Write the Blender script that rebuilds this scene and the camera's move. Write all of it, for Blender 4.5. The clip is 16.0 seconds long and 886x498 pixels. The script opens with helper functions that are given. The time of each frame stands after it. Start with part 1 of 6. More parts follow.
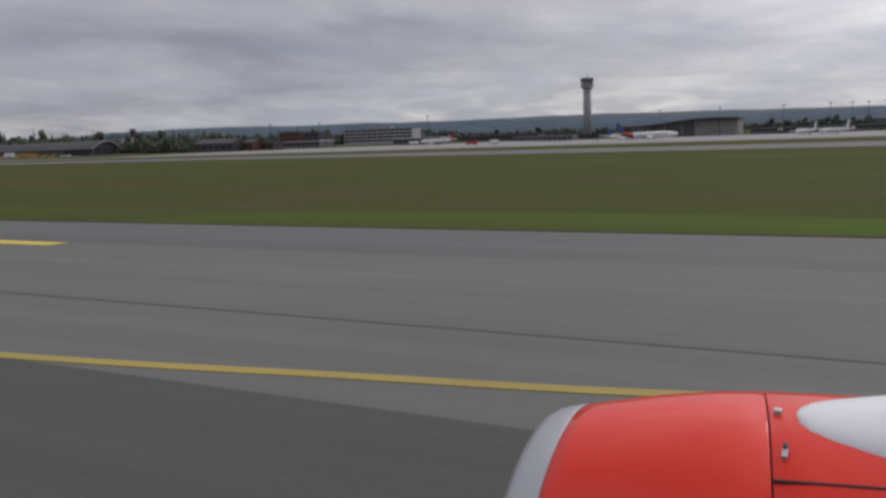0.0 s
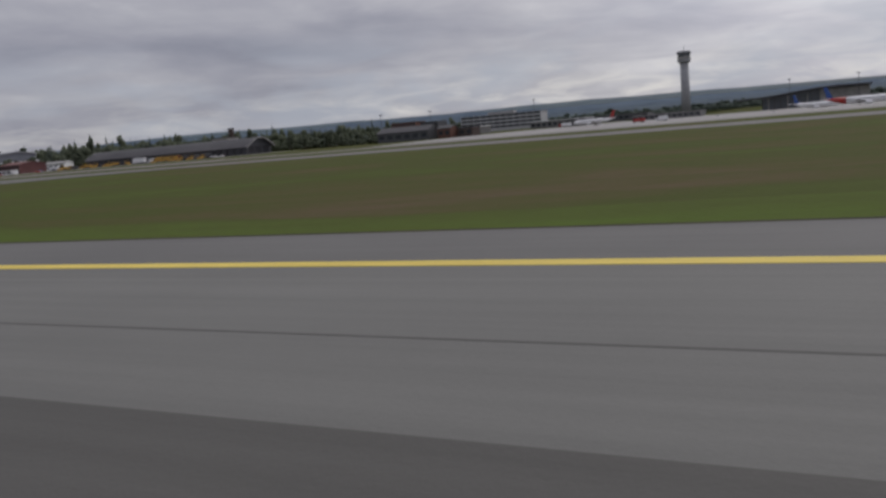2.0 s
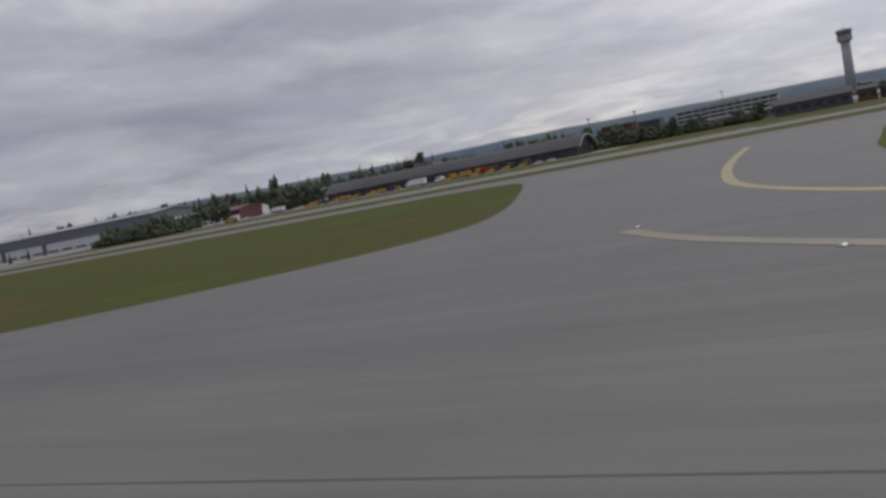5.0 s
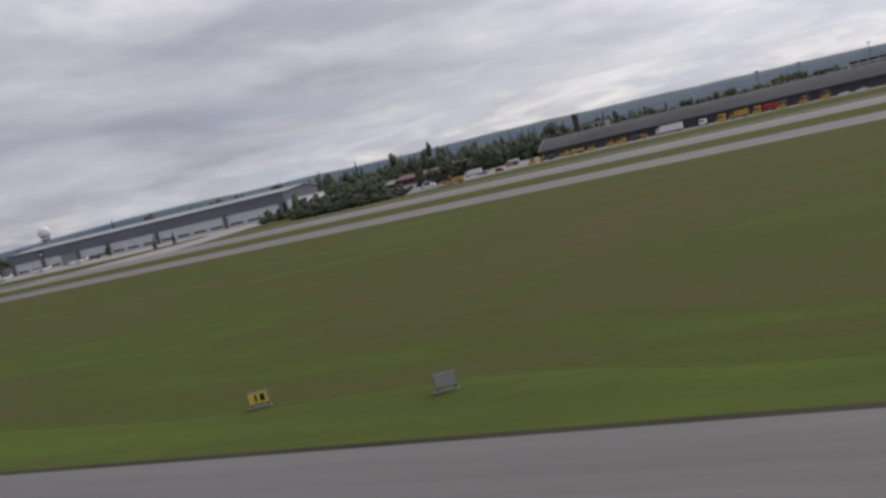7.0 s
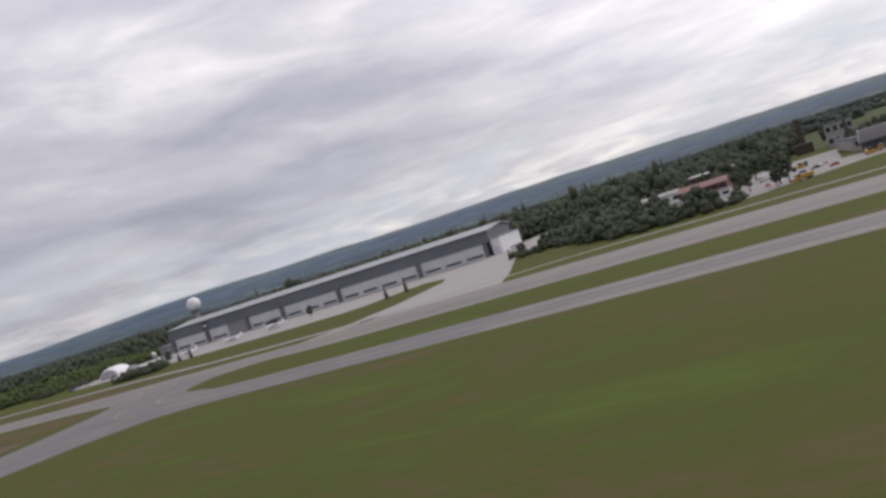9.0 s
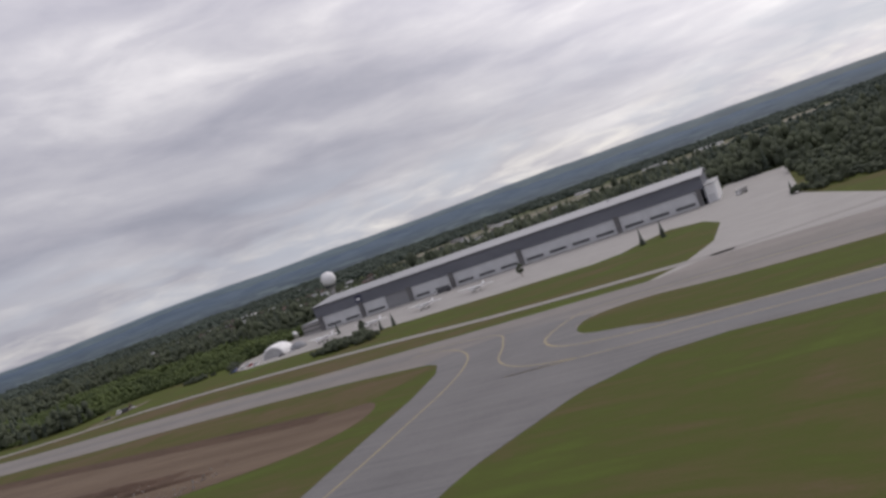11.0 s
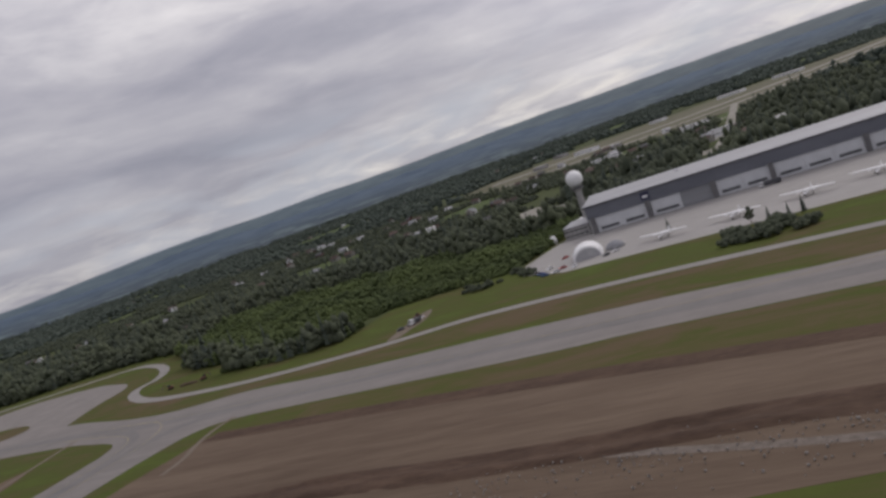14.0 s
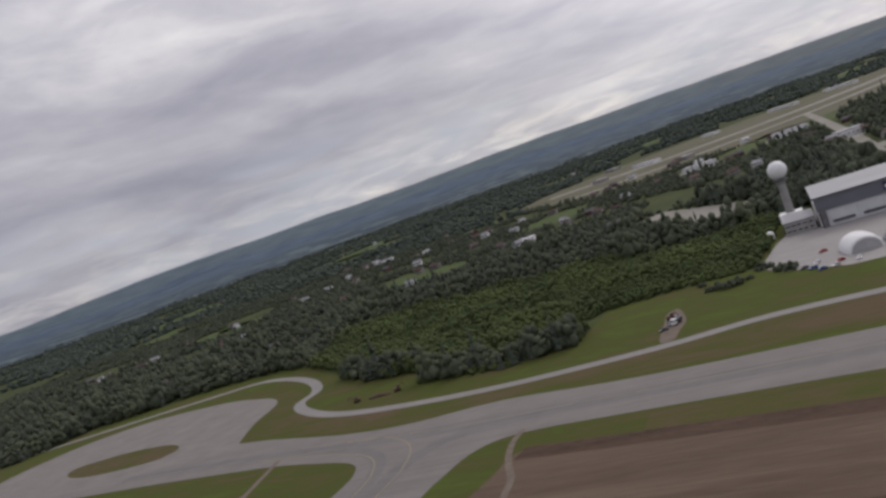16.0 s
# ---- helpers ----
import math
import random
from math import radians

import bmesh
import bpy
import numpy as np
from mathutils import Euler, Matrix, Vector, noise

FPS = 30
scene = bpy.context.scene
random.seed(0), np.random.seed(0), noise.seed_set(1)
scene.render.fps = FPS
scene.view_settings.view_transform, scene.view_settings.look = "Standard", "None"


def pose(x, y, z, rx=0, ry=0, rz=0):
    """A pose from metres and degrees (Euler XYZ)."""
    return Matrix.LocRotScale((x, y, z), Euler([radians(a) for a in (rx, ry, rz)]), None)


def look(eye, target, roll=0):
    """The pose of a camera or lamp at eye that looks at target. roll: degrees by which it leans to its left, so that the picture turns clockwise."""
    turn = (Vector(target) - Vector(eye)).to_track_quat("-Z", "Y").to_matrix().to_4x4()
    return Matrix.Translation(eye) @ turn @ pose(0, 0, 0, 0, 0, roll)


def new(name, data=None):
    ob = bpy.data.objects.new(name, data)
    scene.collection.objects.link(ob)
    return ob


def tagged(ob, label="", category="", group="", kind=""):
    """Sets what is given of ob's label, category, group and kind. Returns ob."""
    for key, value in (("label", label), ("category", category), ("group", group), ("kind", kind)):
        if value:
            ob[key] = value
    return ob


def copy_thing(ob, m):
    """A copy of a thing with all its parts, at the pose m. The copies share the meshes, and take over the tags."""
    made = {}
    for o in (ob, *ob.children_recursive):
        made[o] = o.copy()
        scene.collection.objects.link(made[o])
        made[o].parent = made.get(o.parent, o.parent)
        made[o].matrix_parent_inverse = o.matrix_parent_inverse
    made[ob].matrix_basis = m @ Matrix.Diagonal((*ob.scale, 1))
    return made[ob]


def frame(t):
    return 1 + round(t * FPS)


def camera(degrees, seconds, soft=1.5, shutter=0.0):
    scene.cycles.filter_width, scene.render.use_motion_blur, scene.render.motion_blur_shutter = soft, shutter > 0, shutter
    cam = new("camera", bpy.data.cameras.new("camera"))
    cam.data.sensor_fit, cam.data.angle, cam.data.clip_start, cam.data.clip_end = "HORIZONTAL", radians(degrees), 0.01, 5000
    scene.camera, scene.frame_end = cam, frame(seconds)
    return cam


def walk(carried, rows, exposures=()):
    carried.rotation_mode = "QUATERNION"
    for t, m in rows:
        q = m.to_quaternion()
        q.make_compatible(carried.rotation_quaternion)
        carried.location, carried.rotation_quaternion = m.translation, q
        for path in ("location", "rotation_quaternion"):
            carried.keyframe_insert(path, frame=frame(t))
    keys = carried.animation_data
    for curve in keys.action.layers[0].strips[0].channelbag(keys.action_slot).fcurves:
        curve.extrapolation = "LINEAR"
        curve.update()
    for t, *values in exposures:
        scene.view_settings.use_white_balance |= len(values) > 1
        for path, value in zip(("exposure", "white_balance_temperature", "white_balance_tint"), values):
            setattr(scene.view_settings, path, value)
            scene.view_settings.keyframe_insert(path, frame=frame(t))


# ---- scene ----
cam = camera(56.087, 16.0, soft=3.0)
PATH = [
    (0, look((0.683, 0.083, 1.79), (88.702, 45.688, -11.392), -2.05)),
    (0.5, look((0.713, 19.827, 1.894), (89.418, 64.049, -11.369), -0.897)),
    (1, look((0.740, 39.571, 1.899), (88.869, 84.525, -12.680), -3.075)),
    (1.5, look((0.780, 59.301, 1.917), (89.184, 103.542, -13.165), -3.420)),
    (2, look((0.820, 79.014, 1.915), (89.139, 123.796, -12.022), -5.069)),
    (2.5, look((0.852, 98.691, 2.016), (89.332, 143.374, -11.205), -5.984)),
    (3, look((0.858, 118.327, 2.095), (89.722, 162.338, -10.804), -6.763)),
    (3.5, look((0.852, 137.914, 2.170), (90.017, 181.717, -9.274), -8.426)),
    (4, look((0.834, 157.458, 2.295), (90.053, 201.402, -8.165), -9.611)),
    (4.5, look((0.771, 176.994, 2.567), (90.164, 220.803, -6.899), -10.996)),
    (4.7, look((0.740, 184.803, 2.713), (90.220, 228.498, -6.454), -11.026)),
    (6.8, look((0.283, 266.342, 5.045), (90.770, 307.604, -5.421), -12.343)),
    (7, look((0.257, 274.111, 5.599), (90.357, 316.332, -4.362), -13.242)),
    (7.5, look((0.199, 293.539, 7.220), (90.452, 336.000, 0.046), -15.990)),
    (8, look((0.151, 312.976, 9.074), (90.527, 355.439, 3.676), -16.820)),
    (8.5, look((0.123, 332.416, 11.070), (90.343, 375.394, 7.430), -18.301)),
    (9, look((0.107, 351.792, 13.124), (90.320, 394.902, 11.302), -18.015)),
    (9.2, look((0.102, 359.506, 13.946), (90.419, 402.423, 12.907), -17.852)),
    (11.3, look((0.062, 439.265, 22.725), (90.418, 482.040, 20.256), -20.092)),
    (11.5, look((0.054, 446.723, 23.695), (90.346, 489.647, 21.466), -20.156)),
    (12, look((0.027, 465.258, 26.231), (90.181, 508.351, 22.304), -19.036)),
    (12.5, look((-0.023, 483.565, 28.833), (89.741, 527.117, 22.073), -18.583)),
    (13, look((-0.112, 501.585, 31.428), (89.485, 545.275, 23.453), -19.043)),
    (13.5, look((-0.246, 519.301, 34.060), (89.130, 563.245, 25.067), -19.645)),
    (14, look((-0.415, 536.780, 36.798), (88.984, 580.682, 27.827), -19.768)),
    (14.5, look((-0.586, 554.109, 39.580), (88.923, 597.857, 30.967), -19.996)),
    (15, look((-0.756, 571.398, 42.432), (89.080, 614.661, 34.831), -19.949)),
    (15.5, look((-0.944, 588.661, 45.324), (89.034, 631.742, 38.393), -19.626)),
    (16, look((-1.144, 605.908, 48.215), (88.920, 648.876, 41.718), -19.764)),
]
EXPOSURES = [(0, 0.05, 6500, 10), (3, 0.0, 6500, 10), (4.7, 0.05, 6500, 10), (7, 0.36, 6550, 10), (9, 0.54, 6670, 11), (11.3, 0.34, 6680, 11), (12.5, 0.25, 6700, 11.3), (14, 0.21, 6700, 11.3), (16, 0.23, 6680, 11.3)]
walk(cam, PATH, EXPOSURES)
rng = random.Random(7)
nrng = np.random.RandomState(11)
V = Vector

# ---------------------------------------------------------------- world and sun
SUN_AZ, SUN_EL = radians(-22), radians(38)
world = bpy.data.worlds.new("overcast_sky")
scene.world = world
world.use_nodes = True


class Nodes:
    """Short hand for building node trees."""
    def __init__(self, tree):
        self.tree = tree
        tree.nodes.clear()

    def add(self, kind, ins=None, operation=None, use_clamp=False, data_type=None, blend_type=None):
        n = self.tree.nodes.new(kind)
        if operation:
            n.operation = operation
        if use_clamp:
            n.use_clamp = True
        if data_type:
            n.data_type = data_type
        if blend_type:
            n.blend_type = blend_type
        for k, v in (ins or {}).items():
            if isinstance(v, bpy.types.NodeSocket):
                self.tree.links.new(v, n.inputs[k])
            else:
                n.inputs[k].default_value = v
        return n

    def math(self, op, a, b=0.0, c=0.0, clamp=False):
        return self.add("ShaderNodeMath", {0: a, 1: b, 2: c}, operation=op, use_clamp=clamp).outputs[0]

    def ramp(self, fac, stops, mode="LINEAR"):
        n = self.add("ShaderNodeValToRGB", {0: fac})
        n.color_ramp.interpolation = mode
        while len(n.color_ramp.elements) < len(stops):
            n.color_ramp.elements.new(0.5)
        for e, (p, c) in zip(n.color_ramp.elements, stops):
            e.position = p
            e.color = (*c, 1) if len(c) == 3 else c
        return n.outputs[0]

    def mix(self, fac, a, b, blend="MIX"):
        n = self.add("ShaderNodeMix", {0: fac, 6: a, 7: b}, data_type="RGBA", blend_type=blend)
        return n.outputs[2]

    def noise(self, vec, scale, detail=4.0, rough=0.55, distort=0.0):
        return self.add("ShaderNodeTexNoise", {"Vector": vec, "Scale": scale, "Detail": detail, "Roughness": rough,
                                               "Distortion": distort}).outputs[0]

    def scaled(self, vec, sx, sy, sz):
        return self.add("ShaderNodeMapping", {"Vector": vec, "Scale": (sx, sy, sz)}).outputs[0]


def rgb(r, g, b):
    return (r, g, b, 1.0)


w = Nodes(world.node_tree)
sky = w.add("ShaderNodeTexSky")
sky.sky_type, sky.sun_disc, sky.sun_elevation, sky.sun_rotation = "NISHITA", False, SUN_EL, radians(90) - SUN_AZ
sky_light = w.add("ShaderNodeVectorMath", {0: sky.outputs[0], 3: 0.06}, operation="SCALE").outputs[0]
way = w.add("ShaderNodeTexCoord").outputs["Generated"]
sep = w.add("ShaderNodeSeparateXYZ", {0: way})
dx, dy, dz = sep.outputs
azim = w.math("ARCTAN2", dy, dx)
height = w.math("MAXIMUM", dz, 0.0)
rise = w.math("LOGARITHM", w.math("ADD", height, 0.3), 2.718)
cloud_xy = w.add("ShaderNodeCombineXYZ", {0: w.math("MULTIPLY", azim, 2.1), 1: w.math("MULTIPLY_ADD", rise, 4.3, w.math("MULTIPLY", azim, -0.3)), 2: 0.0}).outputs[0]
broad = w.noise(cloud_xy, 0.9, 3.0, 0.5, 0.5)
puffs = w.noise(w.scaled(cloud_xy, 1.0, 1.0, 1), 2.4, 6.0, 0.5, 0.5)
billows = w.noise(w.scaled(cloud_xy, 1.4, 0.9, 1), 6.5, 6.0, 0.6, 0.3)
cloud = w.math("ADD", w.math("ADD", w.math("MULTIPLY", broad, 0.44), w.math("MULTIPLY", puffs, 0.45)), w.math("MULTIPLY", billows, 0.11))
grey = w.ramp(cloud, [(0.35, (0.292, 0.297, 0.354)), (0.455, (0.366, 0.366, 0.420)), (0.545, (0.446, 0.444, 0.488)), (0.69, (0.67, 0.662, 0.682))])
# the veiled sun brightens the clouds round it
toward = w.add("ShaderNodeVectorMath", {0: way, 1: (math.cos(SUN_EL) * math.cos(SUN_AZ), math.cos(SUN_EL) * math.sin(SUN_AZ), math.sin(SUN_EL))},
               operation="DOT_PRODUCT").outputs["Value"]
glow = w.math("POWER", w.math("MAXIMUM", toward, 0.0), 4.0)
lit = w.mix(1.0, grey, w.ramp(glow, [(0.0, (0.80, 0.81, 0.84)), (0.17, (0.98, 0.98, 0.985)), (0.3, (1.28, 1.275, 1.265)), (0.46, (1.52, 1.50, 1.475)), (0.75, (1.95, 1.92, 1.87)), (1.0, (2.4, 2.35, 2.25))]), "MULTIPLY")
lit = w.mix(1.0, lit, w.ramp(dz, [(0.03, (0.97, 0.97, 0.97)), (0.2, (1.1, 1.09, 1.08)), (0.45, (1.5, 1.48, 1.46))]), "MULTIPLY")
# bright break in the clouds low over the horizon, strongest under the sun
band_xy = w.add("ShaderNodeCombineXYZ", {0: w.math("MULTIPLY", azim, 11.0), 1: w.math("MULTIPLY", dz, 52.0), 2: 0.0}).outputs[0]
band = w.noise(band_xy, 1.0, 6.0, 0.6, 0.45)
gate = w.ramp(dz, [(0.0, (0.8,) * 3), (0.03, (0.9,) * 3), (0.055, (0.35,) * 3), (0.095, (0.0,) * 3)])
side = w.ramp(glow, [(0.0, (0.45,) * 3), (0.1, (0.9,) * 3), (0.3, (1.0,) * 3)])
breaks = w.math("MULTIPLY", w.math("MULTIPLY", w.ramp(band, [(0.45, (0, 0, 0)), (0.66, (1, 1, 1))]), gate), side)
lit = w.mix(w.math("MULTIPLY", breaks, 0.8), lit, rgb(0.80, 0.775, 0.735))
low_xy = w.add("ShaderNodeCombineXYZ", {0: w.math("MULTIPLY", azim, 6.0), 1: w.math("MULTIPLY", dz, 18.0), 2: 3.0}).outputs[0]
patch = w.math("MULTIPLY", w.ramp(w.noise(low_xy, 1.0, 4.0, 0.5, 0.4), [(0.45, (0, 0, 0)), (0.62, (1, 1, 1))]), w.ramp(dz, [(0.015, (0.5,) * 3), (0.06, (0.7,) * 3), (0.13, (0.0,) * 3)]))
lit = w.mix(w.math("MULTIPLY", patch, w.math("SUBTRACT", 1.0, breaks)), lit, rgb(0.385, 0.420, 0.495))
# far ridges, kilometres beyond everything else
ridge_at = w.add("ShaderNodeCombineXYZ", {0: w.math("MULTIPLY", azim, 5.0), 1: 0.0, 2: 0.0}).outputs[0]
ridge_n = w.noise(ridge_at, 1.0, 6.0, 0.5)
ridge_end = w.ramp(w.math("MULTIPLY_ADD", azim, 0.5, 0.5), [(0.44, (0.75,) * 3), (0.53, (0.92,) * 3), (0.60, (1, 1, 1)), (0.89, (1, 1, 1)), (0.96, (0.70,) * 3)])
ridge = w.math("MULTIPLY", w.math("MULTIPLY_ADD", ridge_n, 0.009, 0.0165), ridge_end)
below = w.ramp(w.math("MULTIPLY_ADD", w.math("SUBTRACT", ridge, dz), 600.0, 0.5), [(0.0, (0, 0, 0)), (1.0, (1, 1, 1))])
hill_xy = w.add("ShaderNodeCombineXYZ", {0: w.math("MULTIPLY", azim, 30.0), 1: w.math("MULTIPLY", dz, 260.0), 2: 0.0}).outputs[0]
hill_n = w.noise(hill_xy, 1.0, 5.0, 0.6)
hills = w.mix(w.ramp(hill_n, [(0.35, (0, 0, 0)), (0.7, (1, 1, 1))]), rgb(0.058, 0.081, 0.114), rgb(0.084, 0.112, 0.142))
dome = w.mix(below, lit, hills)
both = w.mix(0.94, sky_light, dome)
bg = w.add("ShaderNodeBackground", {"Color": both, "Strength": 1.0})
out = w.add("ShaderNodeOutputWorld", {"Surface": bg.outputs[0]})

sun_data = bpy.data.lights.new("sun", "SUN")
sun_data.energy, sun_data.angle, sun_data.color = 0.55, radians(20), (1.0, 0.96, 0.9)
sun = new("sun", sun_data)
sun.matrix_world = look((0, 0, 300), (-300 * math.cos(SUN_EL) * math.cos(SUN_AZ), -300 * math.cos(SUN_EL) * math.sin(SUN_AZ),
                                      300 - 300 * math.sin(SUN_EL)))

# ---------------------------------------------------------------- materials


def material(name, dark, light, scale=0.5, rough=0.8, metal=0.0, stretch=(1, 1, 1), fine=6.0, bump=0.0, island=0.0, coat=0.0, random_object=0.0):
    """A worn surface: two scales of noise between two colours, fine relief, optional change from piece to piece."""
    m = bpy.data.materials.new(name)
    m.use_nodes = True
    n = Nodes(m.node_tree)
    at = n.scaled(n.add("ShaderNodeTexCoord").outputs["Object"], *stretch)
    big = n.noise(at, scale, 5.0, 0.6)
    small = n.noise(at, scale * fine, 4.0, 0.65)
    f = n.math("ADD", n.math("MULTIPLY", big, 0.65), n.math("MULTIPLY", small, 0.35))
    colour = n.ramp(f, [(0.33, dark), (0.67, light)])
    if island:
        r = n.add("ShaderNodeNewGeometry").outputs["Random Per Island"]
        g = n.math("MULTIPLY_ADD", r, island, 1.0 - island / 2)
        colour = n.mix(1.0, colour, n.add("ShaderNodeCombineColor", {0: g, 1: g, 2: g}).outputs[0], "MULTIPLY")
    if random_object:
        r = n.add("ShaderNodeObjectInfo").outputs["Random"]
        g = n.math("MULTIPLY_ADD", r, random_object, 1.0 - random_object / 2)
        colour = n.mix(1.0, colour, n.add("ShaderNodeCombineColor", {0: g, 1: g, 2: g}).outputs[0], "MULTIPLY")
    ins = {"Base Color": colour, "Roughness": n.math("MULTIPLY_ADD", small, 0.2, rough - 0.1, clamp=True), "Metallic": metal, "Coat Weight": coat, "Coat Roughness": 0.04,
           "Specular IOR Level": 0.1 if rough >= 0.8 else 0.5}
    if bump:
        b = n.add("ShaderNodeBump", {"Strength": 0.5, "Distance": bump, "Height": small})
        ins["Normal"] = b.outputs[0]
    p = n.add("ShaderNodeBsdfPrincipled", ins)
    n.add("ShaderNodeOutputMaterial", {"Surface": p.outputs[0]})
    return m


def grass_material(name="mown_grass", dry=0.0):
    m = bpy.data.materials.new(name)
    m.use_nodes = True
    n = Nodes(m.node_tree)
    at = n.add("ShaderNodeTexCoord").outputs["Object"]
    broad = n.noise(n.scaled(at, 1.0, 0.42, 1), 0.05, 8.0, 0.68, 0.6)
    rows = n.noise(n.scaled(at, 1.0, 0.05, 1), 0.35, 4.0, 0.6)
    blades = n.noise(n.scaled(at, 1.0, 0.5, 1), 2.2, 4.0, 0.7)
    f = n.math("ADD", n.math("ADD", n.math("MULTIPLY", broad, 0.66), n.math("MULTIPLY", rows, 0.22)), n.math("MULTIPLY", blades, 0.12))
    f = n.math("SUBTRACT", f, dry)
    colour = n.ramp(f, [(0.355, (0.106, 0.080, 0.049)), (0.437, (0.084, 0.078, 0.032)), (0.515, (0.068, 0.080, 0.023)), (0.62, (0.078, 0.102, 0.025)), (0.72, (0.084, 0.126, 0.024))])
    b = n.add("ShaderNodeBump", {"Strength": 0.6, "Distance": 0.06, "Height": blades})
    p = n.add("ShaderNodeBsdfPrincipled", {"Base Color": colour, "Roughness": 0.95, "Specular IOR Level": 0.04, "Normal": b.outputs[0]})
    n.add("ShaderNodeOutputMaterial", {"Surface": p.outputs[0]})
    return m


def foliage_material(name, dark, light, scale):
    """Leaves: stands of lighter and darker trees, each clump of its own shade, mottled inside."""
    m = bpy.data.materials.new(name)
    m.use_nodes = True
    n = Nodes(m.node_tree)
    at_ = n.add("ShaderNodeTexCoord").outputs["Object"]
    stands = n.noise(at_, scale, 4.0, 0.55, 0.4)
    mottle = n.noise(at_, scale * 30, 3.0, 0.7)
    own = n.add("ShaderNodeNewGeometry").outputs["Random Per Island"]
    f = n.math("ADD", n.math("MULTIPLY", stands, 0.72), n.math("ADD", n.math("MULTIPLY", mottle, 0.18), n.math("MULTIPLY", own, 0.10)))
    colour = n.ramp(f, [(0.34, dark), (0.62, light)])
    p = n.add("ShaderNodeBsdfPrincipled", {"Base Color": colour, "Roughness": 0.9, "Specular IOR Level": 0.08})
    n.add("ShaderNodeOutputMaterial", {"Surface": p.outputs[0]})
    return m


def asphalt_material(name, dark, light, streak=0.05, side=1.0):
    """Rolled asphalt with tyre streaks along the traffic and patched lanes."""
    m = bpy.data.materials.new(name)
    m.use_nodes = True
    n = Nodes(m.node_tree)
    at = n.add("ShaderNodeTexCoord").outputs["Object"]
    lanes = n.noise(n.scaled(at, side, streak * 0.12, 1), 0.45, 5.0, 0.65)
    smears = n.noise(n.scaled(at, side, streak, 1), 1.6, 4.0, 0.6)
    blot = n.noise(at, 0.06, 5.0, 0.6)
    grit = n.noise(at, 9.0, 3.0, 0.7)
    f = n.math("ADD", n.math("ADD", n.math("MULTIPLY", lanes, 0.42), n.math("MULTIPLY", smears, 0.22)),
               n.math("ADD", n.math("MULTIPLY", blot, 0.26), n.math("MULTIPLY", grit, 0.10)))
    colour = n.ramp(f, [(0.36, dark), (0.64, light)])
    b = n.add("ShaderNodeBump", {"Strength": 0.4, "Distance": 0.01, "Height": grit})
    p = n.add("ShaderNodeBsdfPrincipled", {"Base Color": colour, "Roughness": 0.86, "Normal": b.outputs[0]})
    n.add("ShaderNodeOutputMaterial", {"Surface": p.outputs[0]})
    return m


GRASS = grass_material()
LUSH_GRASS = grass_material("lush_margin_grass", -0.10)
MID_GRASS = grass_material("green_margin_grass", -0.05)
DRY_GRASS = grass_material("dry_verge_grass", 0.075)
ASPHALT = asphalt_material("runway_asphalt", (0.109, 0.109, 0.100), (0.167, 0.167, 0.153))
ASPHALT_DARK = asphalt_material("rubbered_asphalt", (0.060, 0.058, 0.052), (0.094, 0.091, 0.083))
SHOULDER = asphalt_material("shoulder_asphalt", (0.094, 0.093, 0.087), (0.143, 0.141, 0.132))
TAXI = asphalt_material("taxiway_asphalt", (0.120, 0.109, 0.101), (0.200, 0.182, 0.170), 0.12)
CONCRETE_OLD = asphalt_material("old_muddy_concrete", (0.118, 0.106, 0.098), (0.225, 0.205, 0.190), 0.9)
EXIT_ASPHALT = asphalt_material("exit_asphalt", (0.091, 0.091, 0.086), (0.146, 0.145, 0.135), 0.5)
TAXI_DARK = asphalt_material("dark_taxiway_asphalt", (0.088, 0.086, 0.088), (0.150, 0.146, 0.146), 0.5)
TAXI_SOFT = asphalt_material("faintly_worn_taxiway_asphalt", (0.099, 0.093, 0.091), (0.167, 0.157, 0.150), 0.08)
TAXI_WORN = asphalt_material("worn_taxiway_asphalt", (0.082, 0.082, 0.087), (0.150, 0.148, 0.150), 0.08)
APRON = asphalt_material("apron_concrete", (0.214, 0.204, 0.195), (0.304, 0.293, 0.280), 0.6)
ROAD = asphalt_material("road_asphalt", (0.168, 0.158, 0.150), (0.235, 0.222, 0.211), 0.3)
YELLOW = material("yellow_line_paint", (0.55, 0.42, 0.06), (0.74, 0.58, 0.10), 0.8, 0.7, stretch=(1, 0.2, 1))
YELLOW_LEAD = material("faded_yellow_paint", (0.30, 0.24, 0.055), (0.42, 0.33, 0.07), 0.8, 0.75, stretch=(1, 0.2, 1))
YELLOW_GHOST = material("scuffed_yellow_paint", (0.165, 0.158, 0.125), (0.255, 0.226, 0.160), 0.35, 0.79, stretch=(1, 0.4, 1), fine=4)
YELLOW_EDGE = material("half_worn_yellow_paint", (0.21, 0.19, 0.115), (0.345, 0.29, 0.13), 0.35, 0.75, stretch=(1, 0.4, 1), fine=5)
YELLOW_WORN = material("worn_yellow_paint", (0.17, 0.15, 0.11), (0.28, 0.23, 0.12), 0.3, 0.75, stretch=(1, 0.5, 1), fine=4)
SOIL = material("bare_soil", (0.080, 0.056, 0.040), (0.160, 0.120, 0.088), 0.07, 0.95, stretch=(1, 0.10, 1), fine=9, bump=0.2)
SOIL_EDGE = material("damp_soil_edge", (0.028, 0.027, 0.017), (0.062, 0.055, 0.036), 0.5, 0.95, stretch=(1, 0.2, 1))
